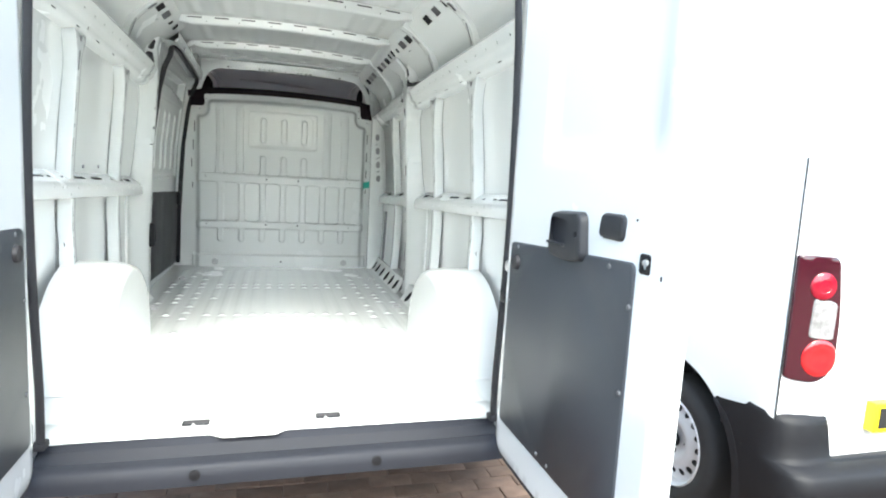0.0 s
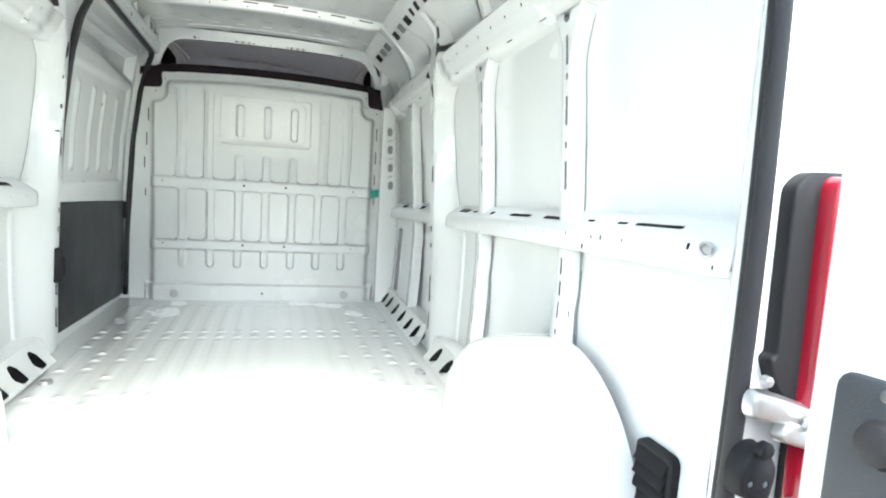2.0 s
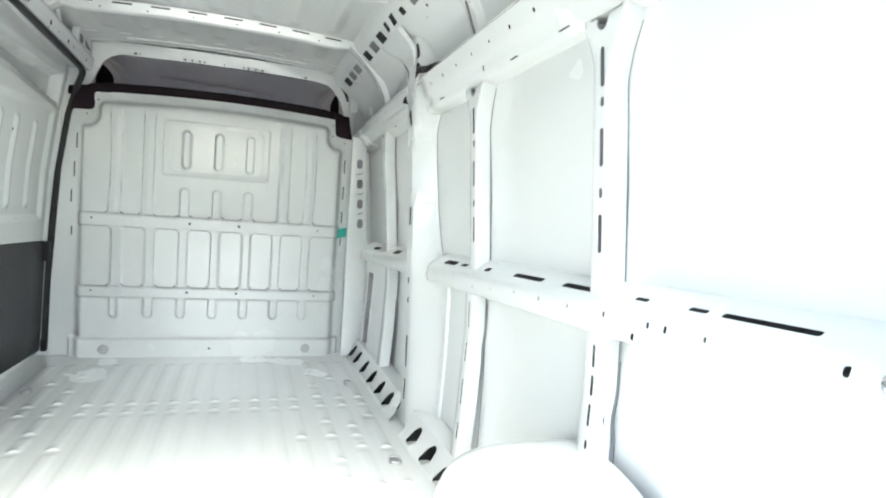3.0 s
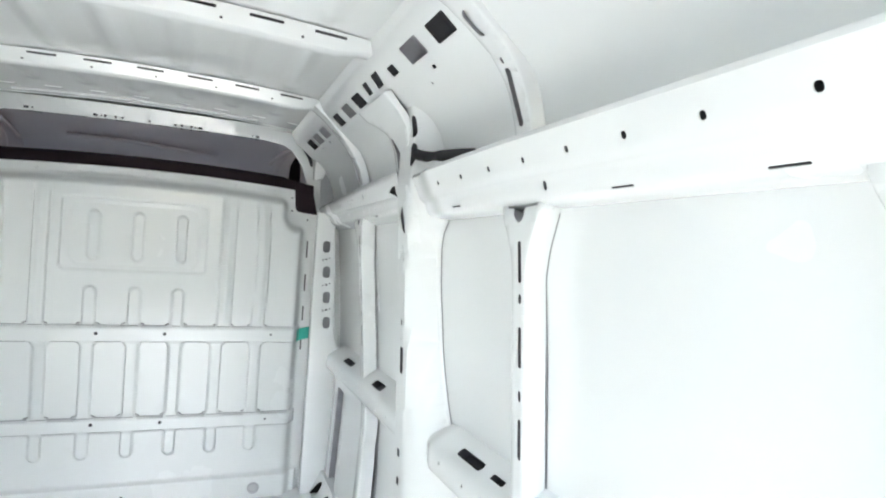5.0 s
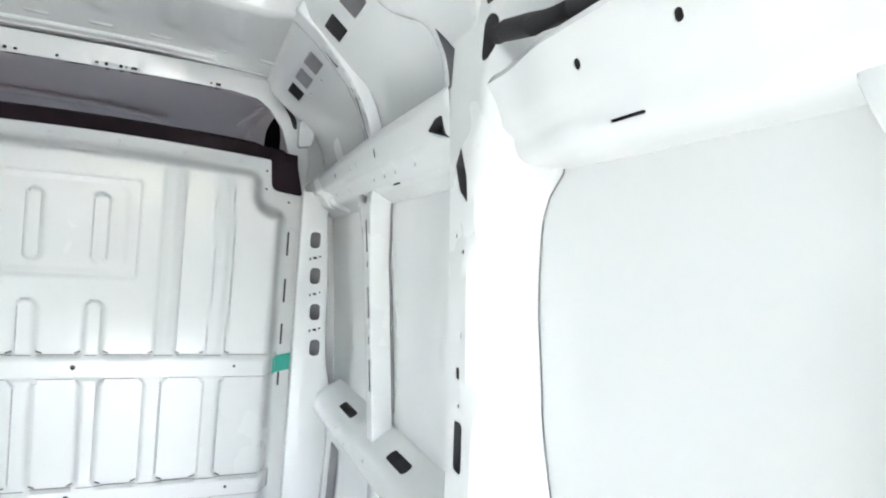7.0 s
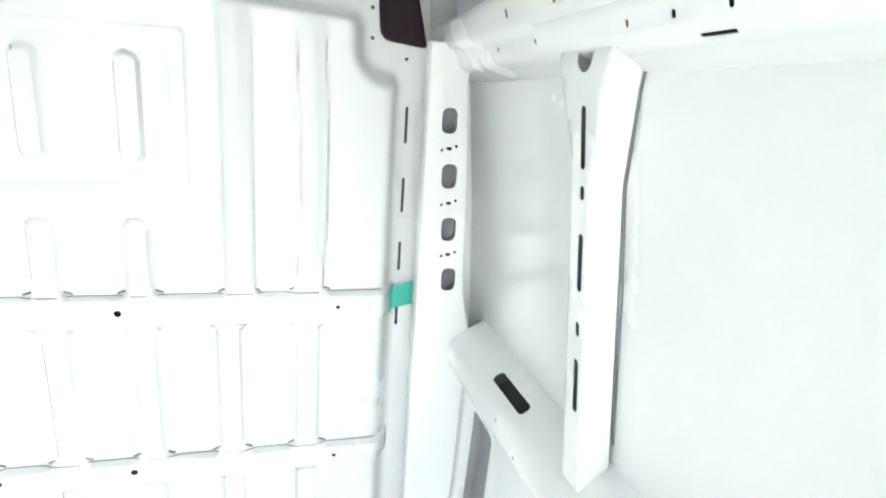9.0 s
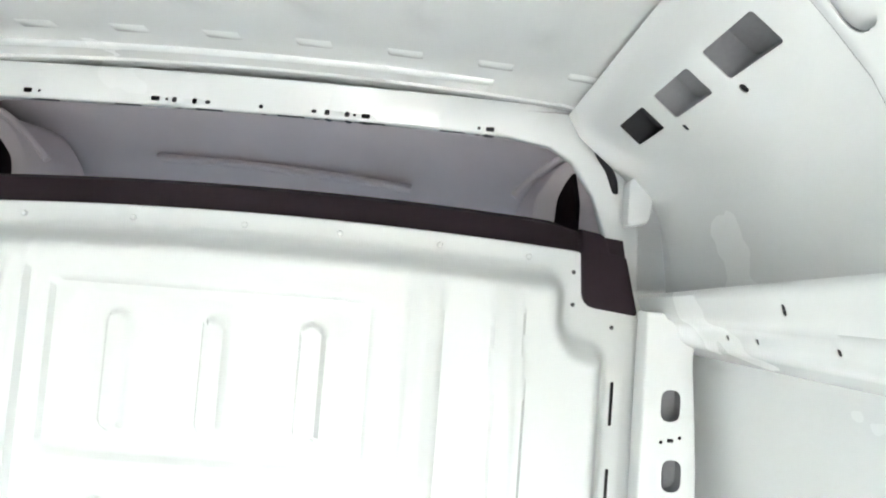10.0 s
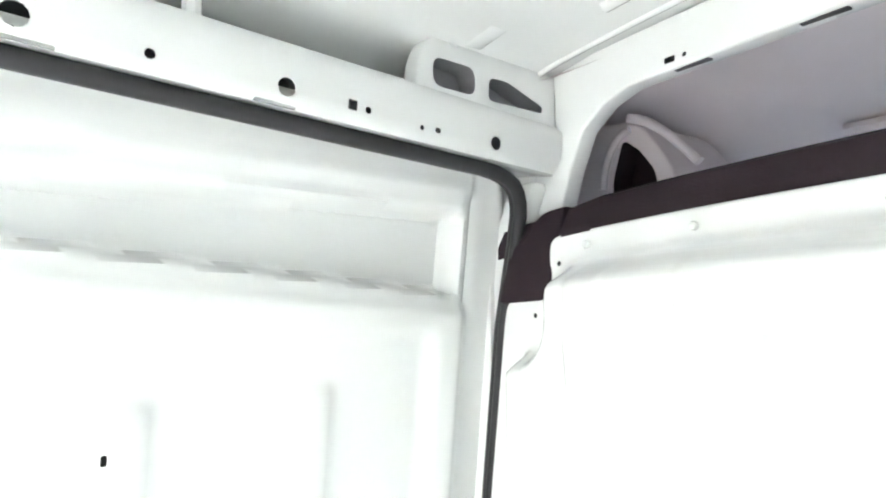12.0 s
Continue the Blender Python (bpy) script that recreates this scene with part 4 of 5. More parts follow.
# ---- load door on the kerb side ----
# rail over the door
b = Build()
at_l, L_l = along([(0.90, 2.222), (0.760, 2.208), (0.716, 2.199), (0.700, 2.199), (0.692, 2.207), (0.684, 2.262), (0.687, 2.278), (0.695, 2.285), (0.82, 2.292)])


def over_door(y, v, d):
    p, n = at_l(v)
    q = p + n * d
    return (-q.x, y, q.y + 0.042 * (3.566 - y))


v0 = L_l[4] + 0.017
holes = [circle(2.932, v0, 0.013, 12), circle(3.054, v0 - 0.004, 0.006), circle(3.212, v0, 0.012, 12), rect(3.306, v0, 0.014, 0.014, 0.002), circle(3.330, v0 - 0.002, 0.005, 8), circle(3.566, v0, 0.011, 12), circle(3.421, v0 - 0.006, 0.004, 8), rect(3.450, v0 - 0.004, 0.011, 0.008), circle(2.64, v0, 0.014, 12), circle(2.45, v0, 0.007)]
holes += [(rect(y, L_l[3] + 0.003, 0.055, 0.006), 0) for y in (2.60, 2.94, 3.20)]
plate(b, [(2.34, 0.0), (3.72, 0.0), (3.72, L_l[-1]), (2.34, L_l[-1])], holes, over_door, depth=0, step=0.05, grid=0.013, cup=0.03)
finish("door_rail", b, (PAINT, HOLE_SHADE), wall_left)
b = Build()
brk = rounded([(3.415, 2.255), (3.715, 2.250), (3.715, 2.372), (3.60, 2.385), (3.455, 2.385), (3.425, 2.34)], [0.0, 0.0, 0.0, 0.02, 0.025, 0.03])
plate(b, brk, [(rect(3.488, 2.320, 0.084, 0.046, 0.018), 2), (rounded([(3.557, 2.296), (3.682, 2.298), (3.684, 2.310), (3.60, 2.337), (3.560, 2.335)], 0.012), 2), rect(3.487, 2.370, 0.014, 0.006)], lambda y, z, d: (-(0.698 + d), y, z), depth=0.03, splay=0.004, cup=0.05)
b.tube([(-0.705, 3.10, 2.295), (-0.71, 3.10, 2.34), (-0.725, 3.10, 2.40)], 0.012, 8)
finish("rail_bracket", b, (PAINT, HOLE_SHADE, GREY_CLIP_AND_SHADE), wall_left)
# front jamb between door and bulkhead
b = Build()
SEAL_X = lerp_table([(0.55, 0.872), (0.95, 0.866), (1.30, 0.852), (1.60, 0.832), (1.93, 0.790), (2.10, 0.750), (2.17, 0.716), (2.30, 0.712)])
DOOR_X = lerp_table([(0.55, 0.900), (1.20, 0.888), (1.60, 0.868), (1.95, 0.826), (2.20, 0.790)])
plate(b, rounded([(3.69, F), (3.72, F), (3.72, 2.18), (3.69, 2.18)], 0.01), [], lambda y, z, d: (-(SEAL_X(z) + 0.012 + d), y, z), depth=0.06, splay=0.0, step=0.08)
finish("front_jamb", b, PAINT, wall_left)

slide = empty("sliding_door", -0.88, 3.0, F)
tagged(slide, "closed white sliding load door with black lower panel", "sliding door")


def slide_S(y, z, d):
    """Inner face of the door shell: a frame round a recessed field, with a channel under its upper edge."""
    field = float(bump_box(y, 2.50, 3.53, 0.03) * bump_box(z, 1.36, 1.90, 0.03))
    back = min(max(3.575 - y, 0.0), 0.7)
    channel = float(bump_box(y, 2.48, 3.576, 0.020) * bump_box(z, 1.997 + 0.085 * back, 2.116 - 0.02 * back, 0.022))
    channel += 0.16 * float(bump_box(y, 2.42, 3.612, 0.018) * bump_box(z, 1.962 + 0.085 * back, 2.148, 0.018))
    rib = max(float(bump_box(y, c - 0.012, c + 0.012, 0.02) * bump_box(z, 1.42, 1.82, 0.03)) for c in (2.62, 2.88, 3.08, 3.34))
    edge = float(smooth((y - 3.60) / 0.02))
    return (-(DOOR_X(z) + 0.016 * field + 0.055 * channel - 0.010 * rib + 0.012 * edge + d) + 0.88, y - 3.0, z - F)


b = Build()
plate(b, rounded([(2.30, F + 0.01), (3.69, F + 0.01), (3.69, 2.225), (2.30, 2.255)], [0.01, 0.01, 0.09, 0.09], 6), [rect(3.052, 1.768, 0.007, 0.015), circle(3.2, 1.34, 0.006), circle(2.8, 1.34, 0.006)], slide_S, depth=0.05, splay=0.0, step=0.02, grid=0.0095, cup=0.02)
finish("door_shell", b, (PAINT, HOLE_SHADE), slide, angle=50)
b = Build()
plate(b, rounded([(2.385, 0.625), (3.628, 0.585), (3.632, 1.203), (2.385, 1.245)], 0.012), [], lambda y, z, d: (-(DOOR_X(z) - 0.012 + d) + 0.88, y - 3.0, z - F), depth=0.01, splay=0.0, step=0.1)
finish("lower_panel", b, DOOR_PANEL, slide, "black hardboard panel")
b = Build()
b.box((-0.005, 0.585, 0.545), (0.03, 0.655, 0.655), 0.01)
finish("hinge_cover", b, PLASTIC, slide)
b = Build()
b.box((-0.01, 0.64, 0.02), (0.02, 0.695, 0.09), 0.008)
finish("lower_guide", b, PLASTIC, slide)
b = Build()
b.box((0.016, -0.725, 0.34), (0.054, -0.685, 0.50), 0.01)
b.box((0.024, -0.71, 0.37), (0.061, -0.678, 0.46), 0.008)
finish("lock_housing", b, PLASTIC, slide)
# rubber seal round the door opening
b = Build()
sealpath = rounded([(2.372, 0.59), (2.372, 2.238), (3.674, 2.181), (3.674, 0.59)], [0.0, 0.10, 0.11, 0.0], 8)
sealpath = split(sealpath, 0.05)
cut_end = max(range(len(sealpath)), key=lambda i: sealpath[i][0] - sealpath[i][1])
sealpath = sealpath[: cut_end + 1]
b.tube([(-SEAL_X(z) - 0.020 * float(smooth((2.6 - y) / 0.2)), y, z) for y, z in sealpath], 0.0125, 10)
door_seal = tagged(finish("door_seal", b, RUBBER), "black rubber seal round the sliding door", "seal")
b = Build()
b.tube([(-(SEAL_X(z) + 0.014) - 0.020 * float(smooth((2.6 - y) / 0.2)), y, z) for y, z in sealpath], 0.009, 8)
finish("clip_lip", b, RUBBER, door_seal)

# ---- rear opening ----
b = Build()
HW = 0.775
ring_in = rounded([(-HW, F - 0.11), (HW, F - 0.11), (HW, 2.28), (-HW, 2.28)], [0.03, 0.03, 0.10, 0.10], 6)
outer = rounded([(-1.03, 0.42), (1.03, 0.42), (1.03, 2.05), (0.93, 2.50), (-0.93, 2.50), (-1.03, 2.05)], [0.02, 0.02, 0.1, 0.1, 0.1, 0.1], 5)
plate(b, outer, [(ring_in, None)], lambda x, z, d: (x, -0.025 + d, z), depth=0.03, splay=0.0, step=0.1)
rows = []
for t, gx_, gy_ in ((0, 0.0, -0.025), (0.2, 0.0, 0.02), (0.5, 0.02, 0.05), (0.8, 0.10, 0.09), (1.0, 0.17, 0.17)):
    rows.append([(math.copysign(min(abs(x) + gx_ * (1 if abs(x) > 0.6 else 0.0), 0.965), x), gy_, z + (gx_ * 0.7 if z > 2.2 else 0)) for x, z in split(ccw(ring_in), 0.08)])
b.grid(rows, close=True)
rear_frame = tagged(finish("rear_frame", b, (PAINT, HOLE_SHADE)), "white painted rear door frame of the van", "door frame", kind="structure")
b = Build()
path = [(0.757, F + 0.03), (0.757, 0.75)] + [(0.757 + 0.014 * math.sin((z - 0.75) / 1.2 * math.pi), z) for z in np.linspace(0.85, 1.95, 12)] + [(0.742, 2.15), (0.70, 2.235), (0.62, 2.255), (0.3, 2.262), (0.0, 2.264)]
full = [(x - 0.010, z) for x, z in path] + [(-x + 0.010, z) for x, z in path[-2::-1]]
rear_seal = empty("rear_seal", 0, 0, F)
tagged(rear_seal, "black rubber seal round the rear door opening", "seal")
b.tube([(x, -0.032, z - F) for x, z in full], 0.0125, 12, squash=1.1)
finish("bulb", b, RUBBER, rear_seal)
b = Build()
b.tube([(x * 1.006, -0.014, z - F) for x, z in full], 0.010, 10)
finish("clip_lip", b, RUBBER, rear_seal)
for s in (1, -1):
    b = Build()
    b.box((s * 0.750 - 0.02, -0.05, 0.005), (s * 0.750 + 0.02, 0.0, 0.03), 0.010)
    finish("foot_block", b, RUBBER, rear_seal)


def rear_lamp(s):
    root = empty("tail_lamp", s * 0.918, -0.045, 1.2)
    tagged(root, "tall red tail lamp in a dark housing", "tail lamp", "tail lamps")
    b = Build()
    plate(b, rounded([(-0.116, 0.262), (-0.113, 0.020), (-0.122, 0.012), (-0.110, -0.018), (-0.085, -0.05), (-0.06, -0.10), (-0.055, -0.45), (0.04, -0.45), (0.04, 0.287), (-0.095, 0.282)], [0.01, 0.01, 0.004, 0.02, 0.02, 0.03, 0.02, 0.02, 0.02, 0.02]), [], lambda x, z, d: (s * x, -0.005 + d + 0.12 * (x + 0.1) ** 2, z), depth=0.045, splay=0.0)
    finish("lamp_housing", b, PLASTIC, root)
    b = Build()
    plate(b, rounded([(-0.058, -0.43), (0.06, -0.43), (0.06, 0.275), (-0.066, 0.275), (-0.069, 0.25)], 0.012), [], lambda x, z, d: (s * x, -0.03 + d + 1.2 * (x + 0.06) ** 2, z), depth=0.03, splay=0.004, grid=0.03)
    finish("lens", b, LAMP_RED, root)


rear_lamp(1)
rear_lamp(-1)


def door_fittings(s, root):
    """Steel hinges and the stay between door and frame."""
    def at(x, y, z):
        return (s * x - s * 0.72, y + 0.1, z - F)

    for z in (1.14,):
        b = Build()
        plate(b, rounded([(0.752, z - 0.008), (0.80, z - 0.016), (0.86, z - 0.035), (0.866, z - 0.012), (0.80, z + 0.010), (0.752, z + 0.022)], 0.012), [], lambda x, zz, d: at(x, -0.045 + d, zz), depth=0.02, splay=0.003)
        hinge = finish("hinge", b, ZINC, root, "galvanised steel hinge")
        b = Build()
        b.disc(at(0.772, -0.03, z + 0.04), (0, -1, 0), 0.008, 0.012, 14)
        b.disc(at(0.84, -0.05, z - 0.02), (0, -1, 0), 0.010, 0.02, 14)
        finish("bolt", b, ZINC, hinge)
        b = Build()
        plate(b, rounded([(0.80, z - 0.042), (0.868, z - 0.062), (0.874, z - 0.040), (0.81, z - 0.022)], 0.008), [], lambda x, zz, d: at(x, -0.05 + d, zz), depth=0.02, splay=0.002)
        finish("leaf", b, ZINC, hinge)
    b = Build()
    plate(b, rounded([(0.748, 1.015), (0.79, 1.005), (0.798, 1.05), (0.78, 1.08), (0.755, 1.075), (0.744, 1.05)], 0.012), [circle(0.757, 1.032, 0.005, 8), circle(0.783, 1.03, 0.005, 8)], lambda x, zz, d: at(x, -0.045 + d, zz), depth=0.03, splay=0.004, cup=0.01)
    stay = finish("stay", b, (PLASTIC, ZINC), root, "black plastic door stay")
    b = Build()
    b.disc(at(0.768, -0.045, 1.085), (0, -1, 0), 0.013, 0.012, 16)
    b.tube([at(0.795, -0.065, 1.02), at(0.80, -0.09, 0.98), at(0.79, -0.13, 0.92), at(0.77, -0.15, 0.87)], 0.012, 10)
    finish("arm", b, PLASTIC, stay)


def rear_door(s):
    """A rear door swung open by a right angle; its inner face looks at the opening."""
    root = empty("rear_door", 0.72 if s > 0 else -0.742, -0.13 if s > 0 else -0.112, F + 0.009)
    tagged(root, "open white rear door with a grey hardboard lining", "rear door", "rear doors")
    x0 = 0.693

    def at(inset):
        return lambda y, z, d: (s * (x0 + inset + d) - s * 0.72, y + 0.1, z - F)

    b = Build()
    out = rounded([(-0.175, 0.53), (-0.99, 0.51), (-1.0, 1.3), (-0.95, 2.36), (-0.185, 2.36)], [0.06, 0.05, 0.4, 0.12, 0.06], 6)

    def shell(y, z, d):
        win = float(bump_box(y, -0.93, -0.43, 0.012) * bump_box(z, 1.55, 2.15, 0.012))
        return (s * (x0 + d + 0.012 * win) - s * 0.72, y + 0.1, z - F)

    plate(b, out, [rect(-0.985, 1.27, 0.008, 0.012), circle(-0.885, 1.383, 0.004, 8)], shell, depth=0.055, splay=0.012, step=0.05, grid=0.03, cup=0.02)
    ring = split(ccw(out), 0.05)
    b.fan([(s * (x0 + 0.055) - s * 0.72, y + 0.1, z - F) for y, z in offset(ring, 0.017)])
    finish("door_shell", b, (PAINT, HOLE_SHADE), root)
    b = Build()
    b.grid([[(s * (x0 + dx) - s * 0.72, y + 0.1, z - F) for dx, y in ((0.004, -0.178), (0.03, -0.165), (0.055, -0.145), (0.078, -0.118), (0.084, -0.115), (0.088, -0.122), (0.075, -0.16), (0.058, -0.19))] for z in np.linspace(0.56, 2.33, 12)])
    finish("hinge_flange", b, PAINT, root)
    b = Build()
    low = offset(ring, 0.016)
    start = next(i for i in range(len(low)) if low[i - 1][1] >= 0.72 > low[i][1])
    low = low[start:] + low[:start]
    low = low[: next(i for i, p in enumerate(low) if p[1] > 0.72)]
    b.tube([(s * (x0 + 0.010) - s * 0.72, y + 0.1, z - F) for y, z in low], 0.006, 8)
    finish("edge_seal", b, RUBBER, root)
    door_fittings(s, root)
    b = Build()
    plate(b, rounded([(-0.205, 0.648), (-0.893, 0.635), (-0.893, 1.285), (-0.212, 1.252)], 0.016), [], at(-0.006), depth=0.008, splay=0.0, step=0.1)
    lining = finish("lining_panel", b, PANEL, root, "grey hardboard lining")
    for y, z in ((-0.265, 1.245), (-0.80, 1.268), (-0.892, 1.19), (-0.885, 0.99), (-0.87, 0.70), (-0.50, 0.66), (-0.225, 0.80), (-0.22, 1.06), (-0.57, 0.655)):
        b = Build()
        b.disc((s * (x0 - 0.006) - s * 0.72, y + 0.1, z - F), (-s, 0, 0), 0.007, 0.004, 14, round_edge=0.8)
        finish("screw", b, DULL, lining)
    b = Build()
    b.disc((s * (x0 - 0.006) - s * 0.72, -0.265 + 0.1, 1.195 - F), (-s, 0, 0), 0.025, 0.014, 24, round_edge=0.9)
    finish("rubber_buffer", b, RUBBER, root)
    if s < 0:
        return
    # inside handle: a cup with a bar across it
    b = Build()
    cup_out = rounded([(-0.505, 1.264), (-0.515, 1.370), (-0.668, 1.377), (-0.682, 1.277), (-0.672, 1.265), (-0.60, 1.256)], 0.018, 5)
    plate(b, cup_out, [(rect(-0.557, 1.327, 0.09, 0.068, 0.01), 0), circle(-0.655, 1.325, 0.008, 12)], at(-0.022), depth=0.022, splay=0.004, step=0.03, cup=0.016)
    grip = finish("handle_cup", b, (HANDLE, HOLE_SHADE), root)
    b = Build()
    b.box((s * (x0 - 0.027) - s * 0.72, -0.50, 1.288 - F), (s * (x0 - 0.018) - s * 0.72, -0.402, 1.296 - F), 0.003)
    finish("handle_lip", b, BUMPER, grip)
    b = Build()
    plate(b, rounded([(-0.744, 1.337), (-0.838, 1.335), (-0.842, 1.384), (-0.752, 1.384)], 0.012), [], at(-0.008), depth=0.008, splay=0.002)
    finish("cover_plate", b, HANDLE, root)
    # latch catch in its small square opening
    b = Build()
    plate(b, rect(-0.928, 1.292, 0.030, 0.036, 0.004), [rect(-0.932, 1.292, 0.010, 0.020, 0.002)], at(-0.004), depth=0.004, splay=0.001, cup=0.012)
    latch = finish("latch", b, (PLASTIC, HOLE_SHADE), root)
    b = Build()
    b.disc((s * (x0 - 0.004) - s * 0.72, -0.838, 1.297 - F), (-s, -0.3, 0), 0.007, 0.008, 14)
    finish("latch_bolt", b, ZINC, latch)


rear_door(1)
rear_door(-1)
# lashing point at the rear end of the belt rail
root = lashing_ring("lashing_ring", 0.892, 0.225, 1.345, 0, True, 0.6)
root.rotation_euler = (radians(90), 0, radians(-75))

# ---- rear step bumper ----
bumper = empty("rear_bumper", 0, -0.1, 0.45)
tagged(bumper, "grey plastic rear step bumper with ribbed tread", "bumper")
b = Build()
prof = [(0.16, 0.088), (0.045, 0.089), (0.030, 0.083), (0.020, 0.074)]
for k in range(8):
    y = 0.010 - 0.009 * k
    prof += [(y, 0.070 - 0.0012 * k), (y - 0.0025, 0.0645 - 0.0012 * k), (y - 0.006, 0.0645 - 0.0012 * k), (y - 0.0085, 0.070 - 0.0012 * k)]
prof += [(-0.092, 0.060), (-0.108, 0.056), (-0.117, 0.047), (-0.122, 0.02), (-0.118, -0.012), (-0.10, -0.02), (0.05, -0.02)]
xs = np.linspace(-0.99, 0.99, 34)
b.grid([[(x, y + 0.1 + 0.05 * (abs(x) / 0.99) ** 6, z) for y, z in prof] for x in xs])
b.fan([(-0.99, y + 0.15, z) for y, z in prof]), b.fan([(0.99, y + 0.15, z) for y, z in prof])
finish("step", b, BUMPER, bumper)
for x in (-0.294, 0.291):
    b = Build()
    b.disc((x, -0.019, 0.026), (0, -1, 0.05), 0.018, 0.006, 20, round_edge=0.5)
    finish("plug", b, PLASTIC, bumper)

# ---- neighbouring van ----
def parked_van():
    root = empty("parked_van", 1.71, -0.40, 0)
    tagged(root, "small white panel van with dark plastic bumper, parked alongside", "van")
    b = Build()
    # sections of the body from rear to front: distance along, half width and height
    cx, wy, wz, az, ar = 0.88, 0.605, 0.30, 0.28, 0.44
    shape = [(-0.012, 0.70, 1.70), (0.003, 0.80, 1.76), (0.025, 0.872, 1.80), (0.045, 0.88, 1.82), (1.2, 0.885, 1.84), (2.4, 0.885, 1.82), (3.0, 0.87, 1.45), (3.9, 0.80, 1.0), (4.1, 0.70, 0.85)]
    width, tall = lerp_table([(y, w) for y, w, _ in shape]), lerp_table([(y, h) for y, _, h in shape])
    rows = []
    for y in [-0.012, -0.005, 0.003, 0.012, 0.025, 0.04, 0.06] + [0.1 + 0.03 * k for k in range(37)] + [1.5, 2.0, 2.4, 2.7, 3.0, 3.5, 3.9, 4.1]:
        hw, top_z = width(y), tall(y)
        half = [(hw - 0.02, 0.30)] + [(hw, 0.33 + 0.03 * k) for k in range(17)] + [(hw - 0.003, 1.0), (hw - 0.01, 1.15), (hw - 0.06, min(1.55, top_z - 0.12)), (hw - 0.12, top_z - 0.05), (hw - 0.24, top_z), (hw * 0.4, top_z + 0.02)]
        rows.append([(cx - x, y, min(z, top_z)) for x, z in half] + [(cx + x, y, min(z, top_z)) for x, z in half[::-1]])
    b.grid(rows)
    keep = [k for k, f in enumerate(b.f) if math.hypot(sum(b.v[i][1] for i in f) / 4 - wy, sum(b.v[i][2] for i in f) / 4 - az) > ar + 0.02 or sum(b.v[i][0] for i in f) / 4 > 0.2]
    b.f, b.m = [b.f[k] for k in keep], [b.m[k] for k in keep]
    b.fan(rows[0]), b.fan(rows[-1])
    finish("body", b, PAINT, root, angle=50)
    b = Build()
    b.tube([(0.010, 0.020, z) for z in np.linspace(0.66, 1.60, 12)], 0.0035, 6)
    finish("panel_gap", b, INK, root)
    # bumper with its raised corner
    b = Build()
    prof = [(0.10, 0.672), (0.0, 0.668), (-0.022, 0.655), (-0.032, 0.63), (-0.036, 0.57), (-0.041, 0.515), (-0.05, 0.498), (-0.062, 0.49), (-0.10, 0.478), (-0.118, 0.455), (-0.120, 0.40), (-0.11, 0.34), (-0.06, 0.27), (0.1, 0.25)]
    ring = []
    for x, dy, hx in [(-0.010, 0.50 - 0.03 * k, 0.0) for k in range(13)] + [(-0.009, 0.10, 0.0), (-0.006, 0.08, 0.0), (0.0, 0.06, 0.0), (0.012, 0.04, 0.0), (0.03, 0.022, 0.0), (0.06, 0.008, 0.0), (0.10, 0.0, 0.0), (0.205, 0.0, 0.0), (0.235, 0.0, 1.0), (0.9, -0.02, 1.0), (1.5, -0.02, 1.0), (1.73, 0.02, 0.0), (1.77, 0.3, 0.0)]:
        ring.append([(x, y * float(smooth((0.16 - dy) / 0.15)) + dy, z - hx * max(0.0, z - 0.490) * 0.95 - 0.17 * max(0.0, dy - 0.05) * (z > 0.5)) for y, z in prof])
    b.grid(ring)
    keep = [k for k, f in enumerate(b.f) if math.hypot(sum(b.v[i][1] for i in f) / 4 - wy, sum(b.v[i][2] for i in f) / 4 - az) > ar + 0.02 or sum(b.v[i][0] for i in f) / 4 > 0.2]
    b.f, b.m = [b.f[k] for k in keep], [b.m[k] for k in keep]
    finish("bumper", b, PLASTIC, root, angle=62)
    # dark wheel arch liner and side trim
    b = Build()
    rows = [[(x, wy + r * math.cos(a), az + r * math.sin(a)) for x, r in ((0.0, ar + 0.004), (0.30, ar + 0.004), (0.30, 0.02))] for a in np.linspace(-0.3, math.pi + 0.3, 33)]
    b.grid(rows)
    finish("wheel_arch_liner", b, PLASTIC, root)
    b = Build()
    b.grid([[(x, wy + r * math.cos(a), az + r * math.sin(a)) for x, r in ((0.03, ar), (0.004, ar), (-0.002, ar + 0.004), (-0.003, ar + 0.03), (0.001, ar + 0.06))] for a in np.linspace(0.3, 2.285, 31)])
    finish("arch_edge", b, PAINT, root)
    b = Build()
    b.grid([[(x, wy + r * math.cos(a), az + r * math.sin(a)) for x, r in ((0.03, ar), (-0.008, ar), (-0.014, ar + 0.006), (-0.014, ar + 0.01 + 0.02 * min(1, (a - 2.28) / 0.2)), (-0.006, ar + 0.012 + 0.04 * min(1, (a - 2.28) / 0.2)))] for a in np.linspace(2.285, 3.2, 17)])
    finish("bumper_edge", b, PLASTIC, root)
    # wheel
    wx = 0.045
    b = Build()
    prof = [(0.05, 0.195), (-0.012, 0.207), (-0.022, 0.235), (-0.025, 0.262), (-0.012, 0.288), (0.01, 0.30), (0.16, 0.30), (0.18, 0.28), (0.18, 0.20)]
    n = 48
    b.grid([[(wx + a, wy + r * math.cos(6.2832 * k / n), wz + r * math.sin(6.2832 * k / n)) for a, r in prof] for k in range(n + 1)])
    wheel = finish("wheel", b, TYRE, root, "black tyre on a silver steel wheel")
    b = Build()
    prof = [(-0.014, 0.211), (-0.020, 0.205), (-0.012, 0.195), (0.03, 0.188), (0.035, 0.178)]
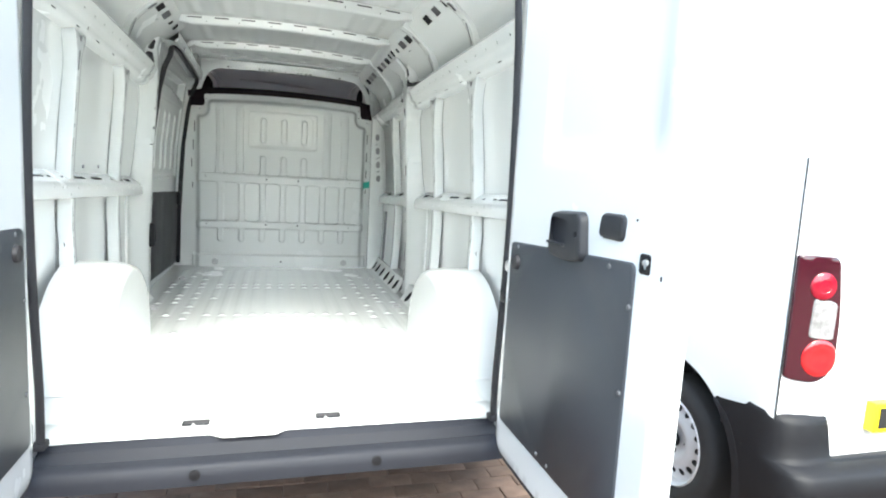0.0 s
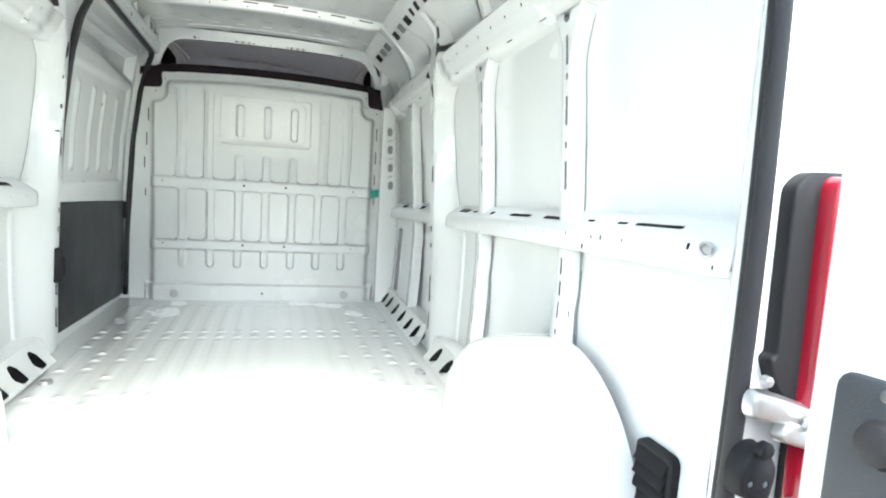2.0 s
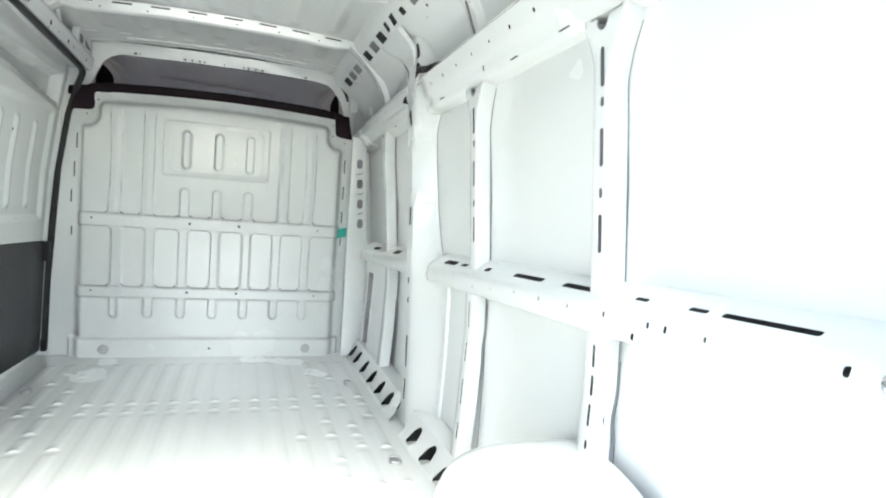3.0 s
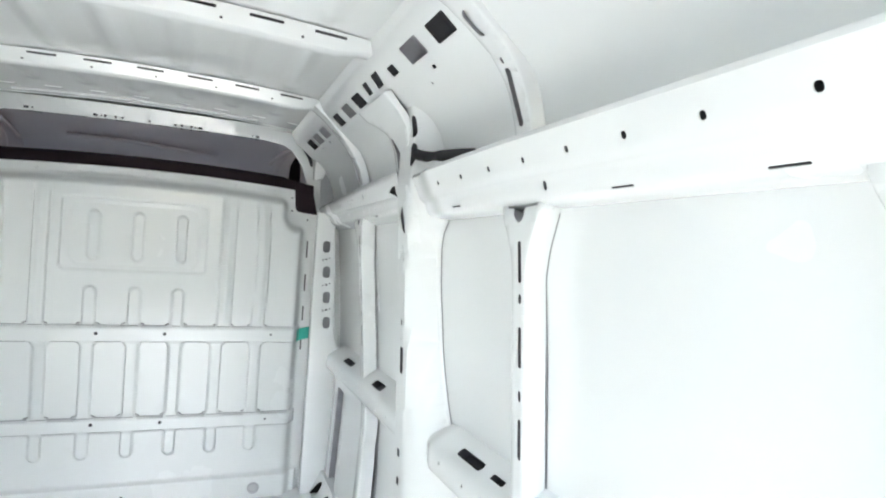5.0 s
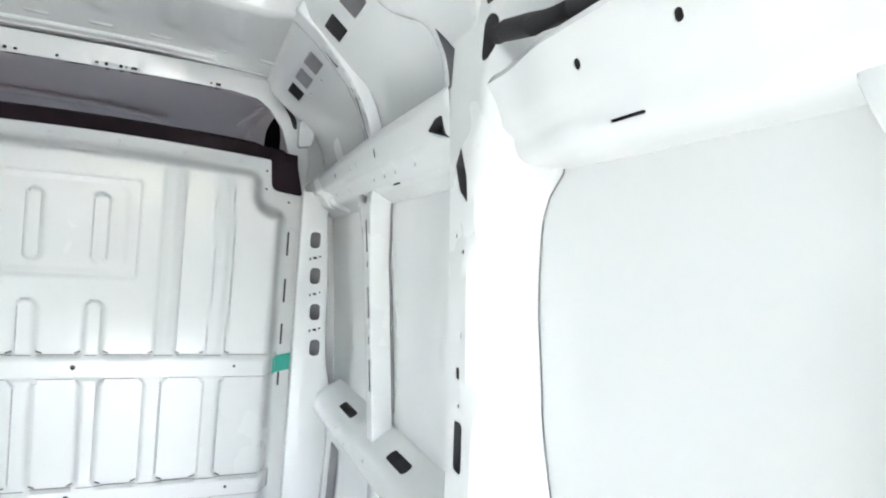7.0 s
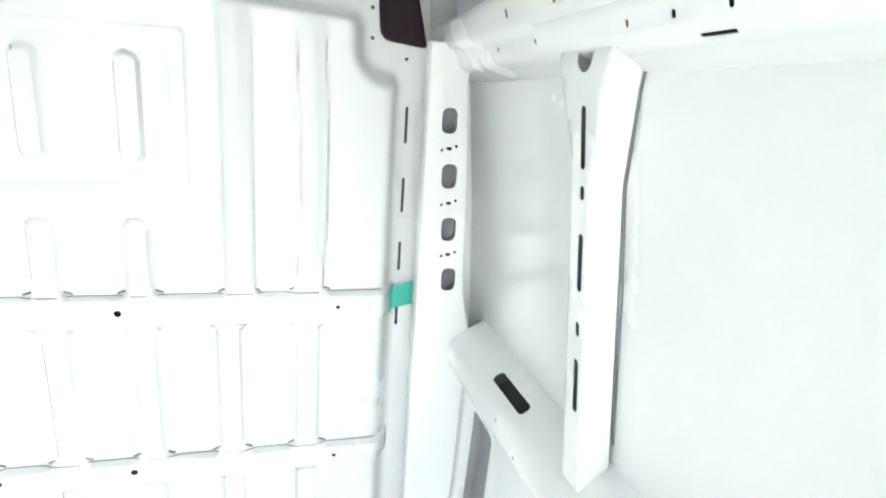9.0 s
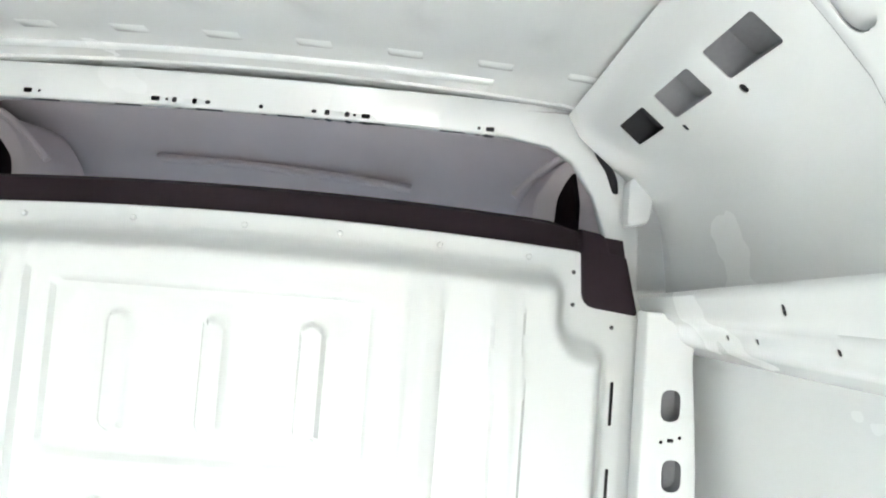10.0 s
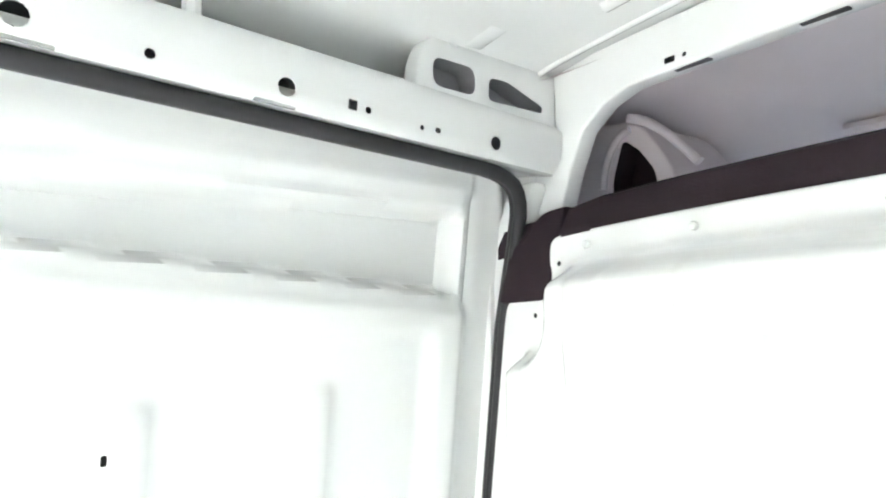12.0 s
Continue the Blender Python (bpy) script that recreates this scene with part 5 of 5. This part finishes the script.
    b.grid([[(wx + a, wy + r * math.cos(6.2832 * k / n), wz + r * math.sin(6.2832 * k / n)) for a, r in prof] for k in range(n + 1)])
    disc_o = circle(0, 0, 0.182, 40)
    holes = [circle(0.150 * math.cos(6.2832 * k / 16), 0.150 * math.sin(6.2832 * k / 16), 0.0165, 10) for k in range(16)] + [circle(0.06 * math.cos(6.2832 * k / 4), 0.06 * math.sin(6.2832 * k / 4), 0.011, 8) for k in range(4)]
    plate(b, disc_o, holes, lambda u, v, d: (wx + 0.035 - 0.03 * math.exp(-((math.hypot(u, v) - 0.10) / 0.04) ** 2) + d, wy + u, wz + v), depth=0.01, splay=0.0, step=0.03, grid=0.012, cup=0.03)
    finish("rim", b, (WHEEL, HOLE_SHADE), wheel)
    b = Build()
    b.disc((wx + 0.02, wy, wz), (-1, 0, 0), 0.034, 0.02, 20)
    finish("hub_cap", b, PLASTIC, wheel)
    # tail lamp round the corner
    lamp = Build()

    def LS(u, z, d):
        """u runs from the side round the corner on to the rear face."""
        return (0.98 * u, 0.016 - 0.35 * u + 0.7 * u * u + d, z)

    lens = rounded([(0.022, 0.812), (0.06, 0.802), (0.135, 0.795), (0.190, 0.830), (0.203, 0.90), (0.201, 1.05), (0.174, 1.235), (0.16, 1.252), (0.022, 1.256)], [0.01, 0.05, 0.05, 0.05, 0.03, 0.1, 0.02, 0.02, 0.01])
    plate(lamp, lens, [], LS, depth=0.010, splay=0.0, step=0.03, grid=0.03)
    tail = finish("tail_lamp", lamp, RED, root, "dark red tail lamp")
    for u0, z0, r, m in ((0.117, 1.150, 0.050, LAMP_RED), (0.136, 0.885, 0.069, BRIGHT_RED)):
        b = Build()
        n = 32
        b.grid([[tuple(Vector(LS(u0 + q * r * math.cos(6.2832 * k / n), z0 + q * r * math.sin(6.2832 * k / n), -h))) for q, h in ((1.0, -0.001), (1.0, 0.003), (0.94, 0.006), (0.5, 0.009), (0.46, 0.0075), (0.02, 0.0095))] for k in range(n + 1)])
        finish("round_lens", b, m, tail)
    b = Build()
    plate(b, rounded([(0.088, 0.965), (0.176, 0.958), (0.178, 1.085), (0.150, 1.096), (0.115, 1.090), (0.093, 1.102)], [0.012, 0.012, 0.012, 0.03, 0.03, 0.012]), [], lambda u, z, d: LS(u, z, d - 0.005 - 0.0012 * math.sin(u * 700) * math.sin(z * 350)), depth=0.006, splay=0.0, step=0.01, grid=0.0025)
    finish("clear_lens", b, CLEAR, tail, "clear reversing lens")
    b = Build()
    b.box((0.403, -0.052, 0.596), (0.923, -0.010, 0.710), 0.004)
    number = finish("number_plate", b, YELLOW, root, "yellow number plate")
    for k in range(7):
        b = Build()
        b.box((0.425 + 0.068 * k + 0.02 * (k > 3), -0.055, 0.613), (0.465 + 0.068 * k + 0.02 * (k > 3), -0.0525, 0.692), 0.0)
        finish("bar", b, INK, number)


parked_van()

# ---- ground ----
b = Build()
b.grid([[(x, y, -0.012) for x in (-60, -6, -2, 0, 2, 6, 60)] for y in (-60, -6, -2, 0, 2, 6, 60)])
ground = tagged(finish("ground", b, SAND), "sandy ground under brown block paving", "ground", kind="structure")
# Unseen wall, added to keep low sky light off the bulkhead.
b = Build()
b.box((-30, -13.3, -0.01), (30, -13.0, 2.75), 0.02)
tagged(finish("boundary_wall", b, BLOCKER), "unseen plain brown wall added to hold back low sky light", "wall", kind="structure")
block = Build()
block.box((-0.0985, -0.0485, -0.05), (0.0985, 0.0485, 0.0), 0.005)
first = finish("paver", block, PAVER, ground)
block_mesh = first.data
rng = random.Random(4)
first.matrix_world = pose(-1.1, -0.3, 0.0)
count = 0
far = Build()
for i in range(-40, 50):
    for j in range(-20, 40):
        x, y = 0.2 * i + 0.1 * (j % 2), 0.1 * j - 0.3
        z, tilt = rng.uniform(-0.003, 0.002), rng.uniform(-0.6, 0.6)
        near = -0.95 < x < 1.55 and -0.25 < y < 1.0
        if near and count < 290:
            ob = new("paver", block_mesh)
            ob.parent = ground
            ob.matrix_world = pose(x, y, z, tilt, tilt, rng.uniform(-0.8, 0.8))
            count += 1
        elif -5 < x < 6 and -2.3 < y < 3.6:
            far.add([(x + a, y + c, z + h) for a, c, h in ((-0.098, -0.048, -0.01), (0.098, -0.048, -0.01), (0.098, 0.048, -0.01), (-0.098, 0.048, -0.01), (-0.094, -0.044, 0), (0.094, -0.044, 0), (0.094, 0.044, 0), (-0.094, 0.044, 0))], [(4, 5, 6, 7), (0, 1, 5, 4), (1, 2, 6, 5), (2, 3, 7, 6), (3, 0, 4, 7)])
tagged(finish("paving", far, PAVER, ground, weld=False), kind="stuff")
bpy.data.objects.remove(first)
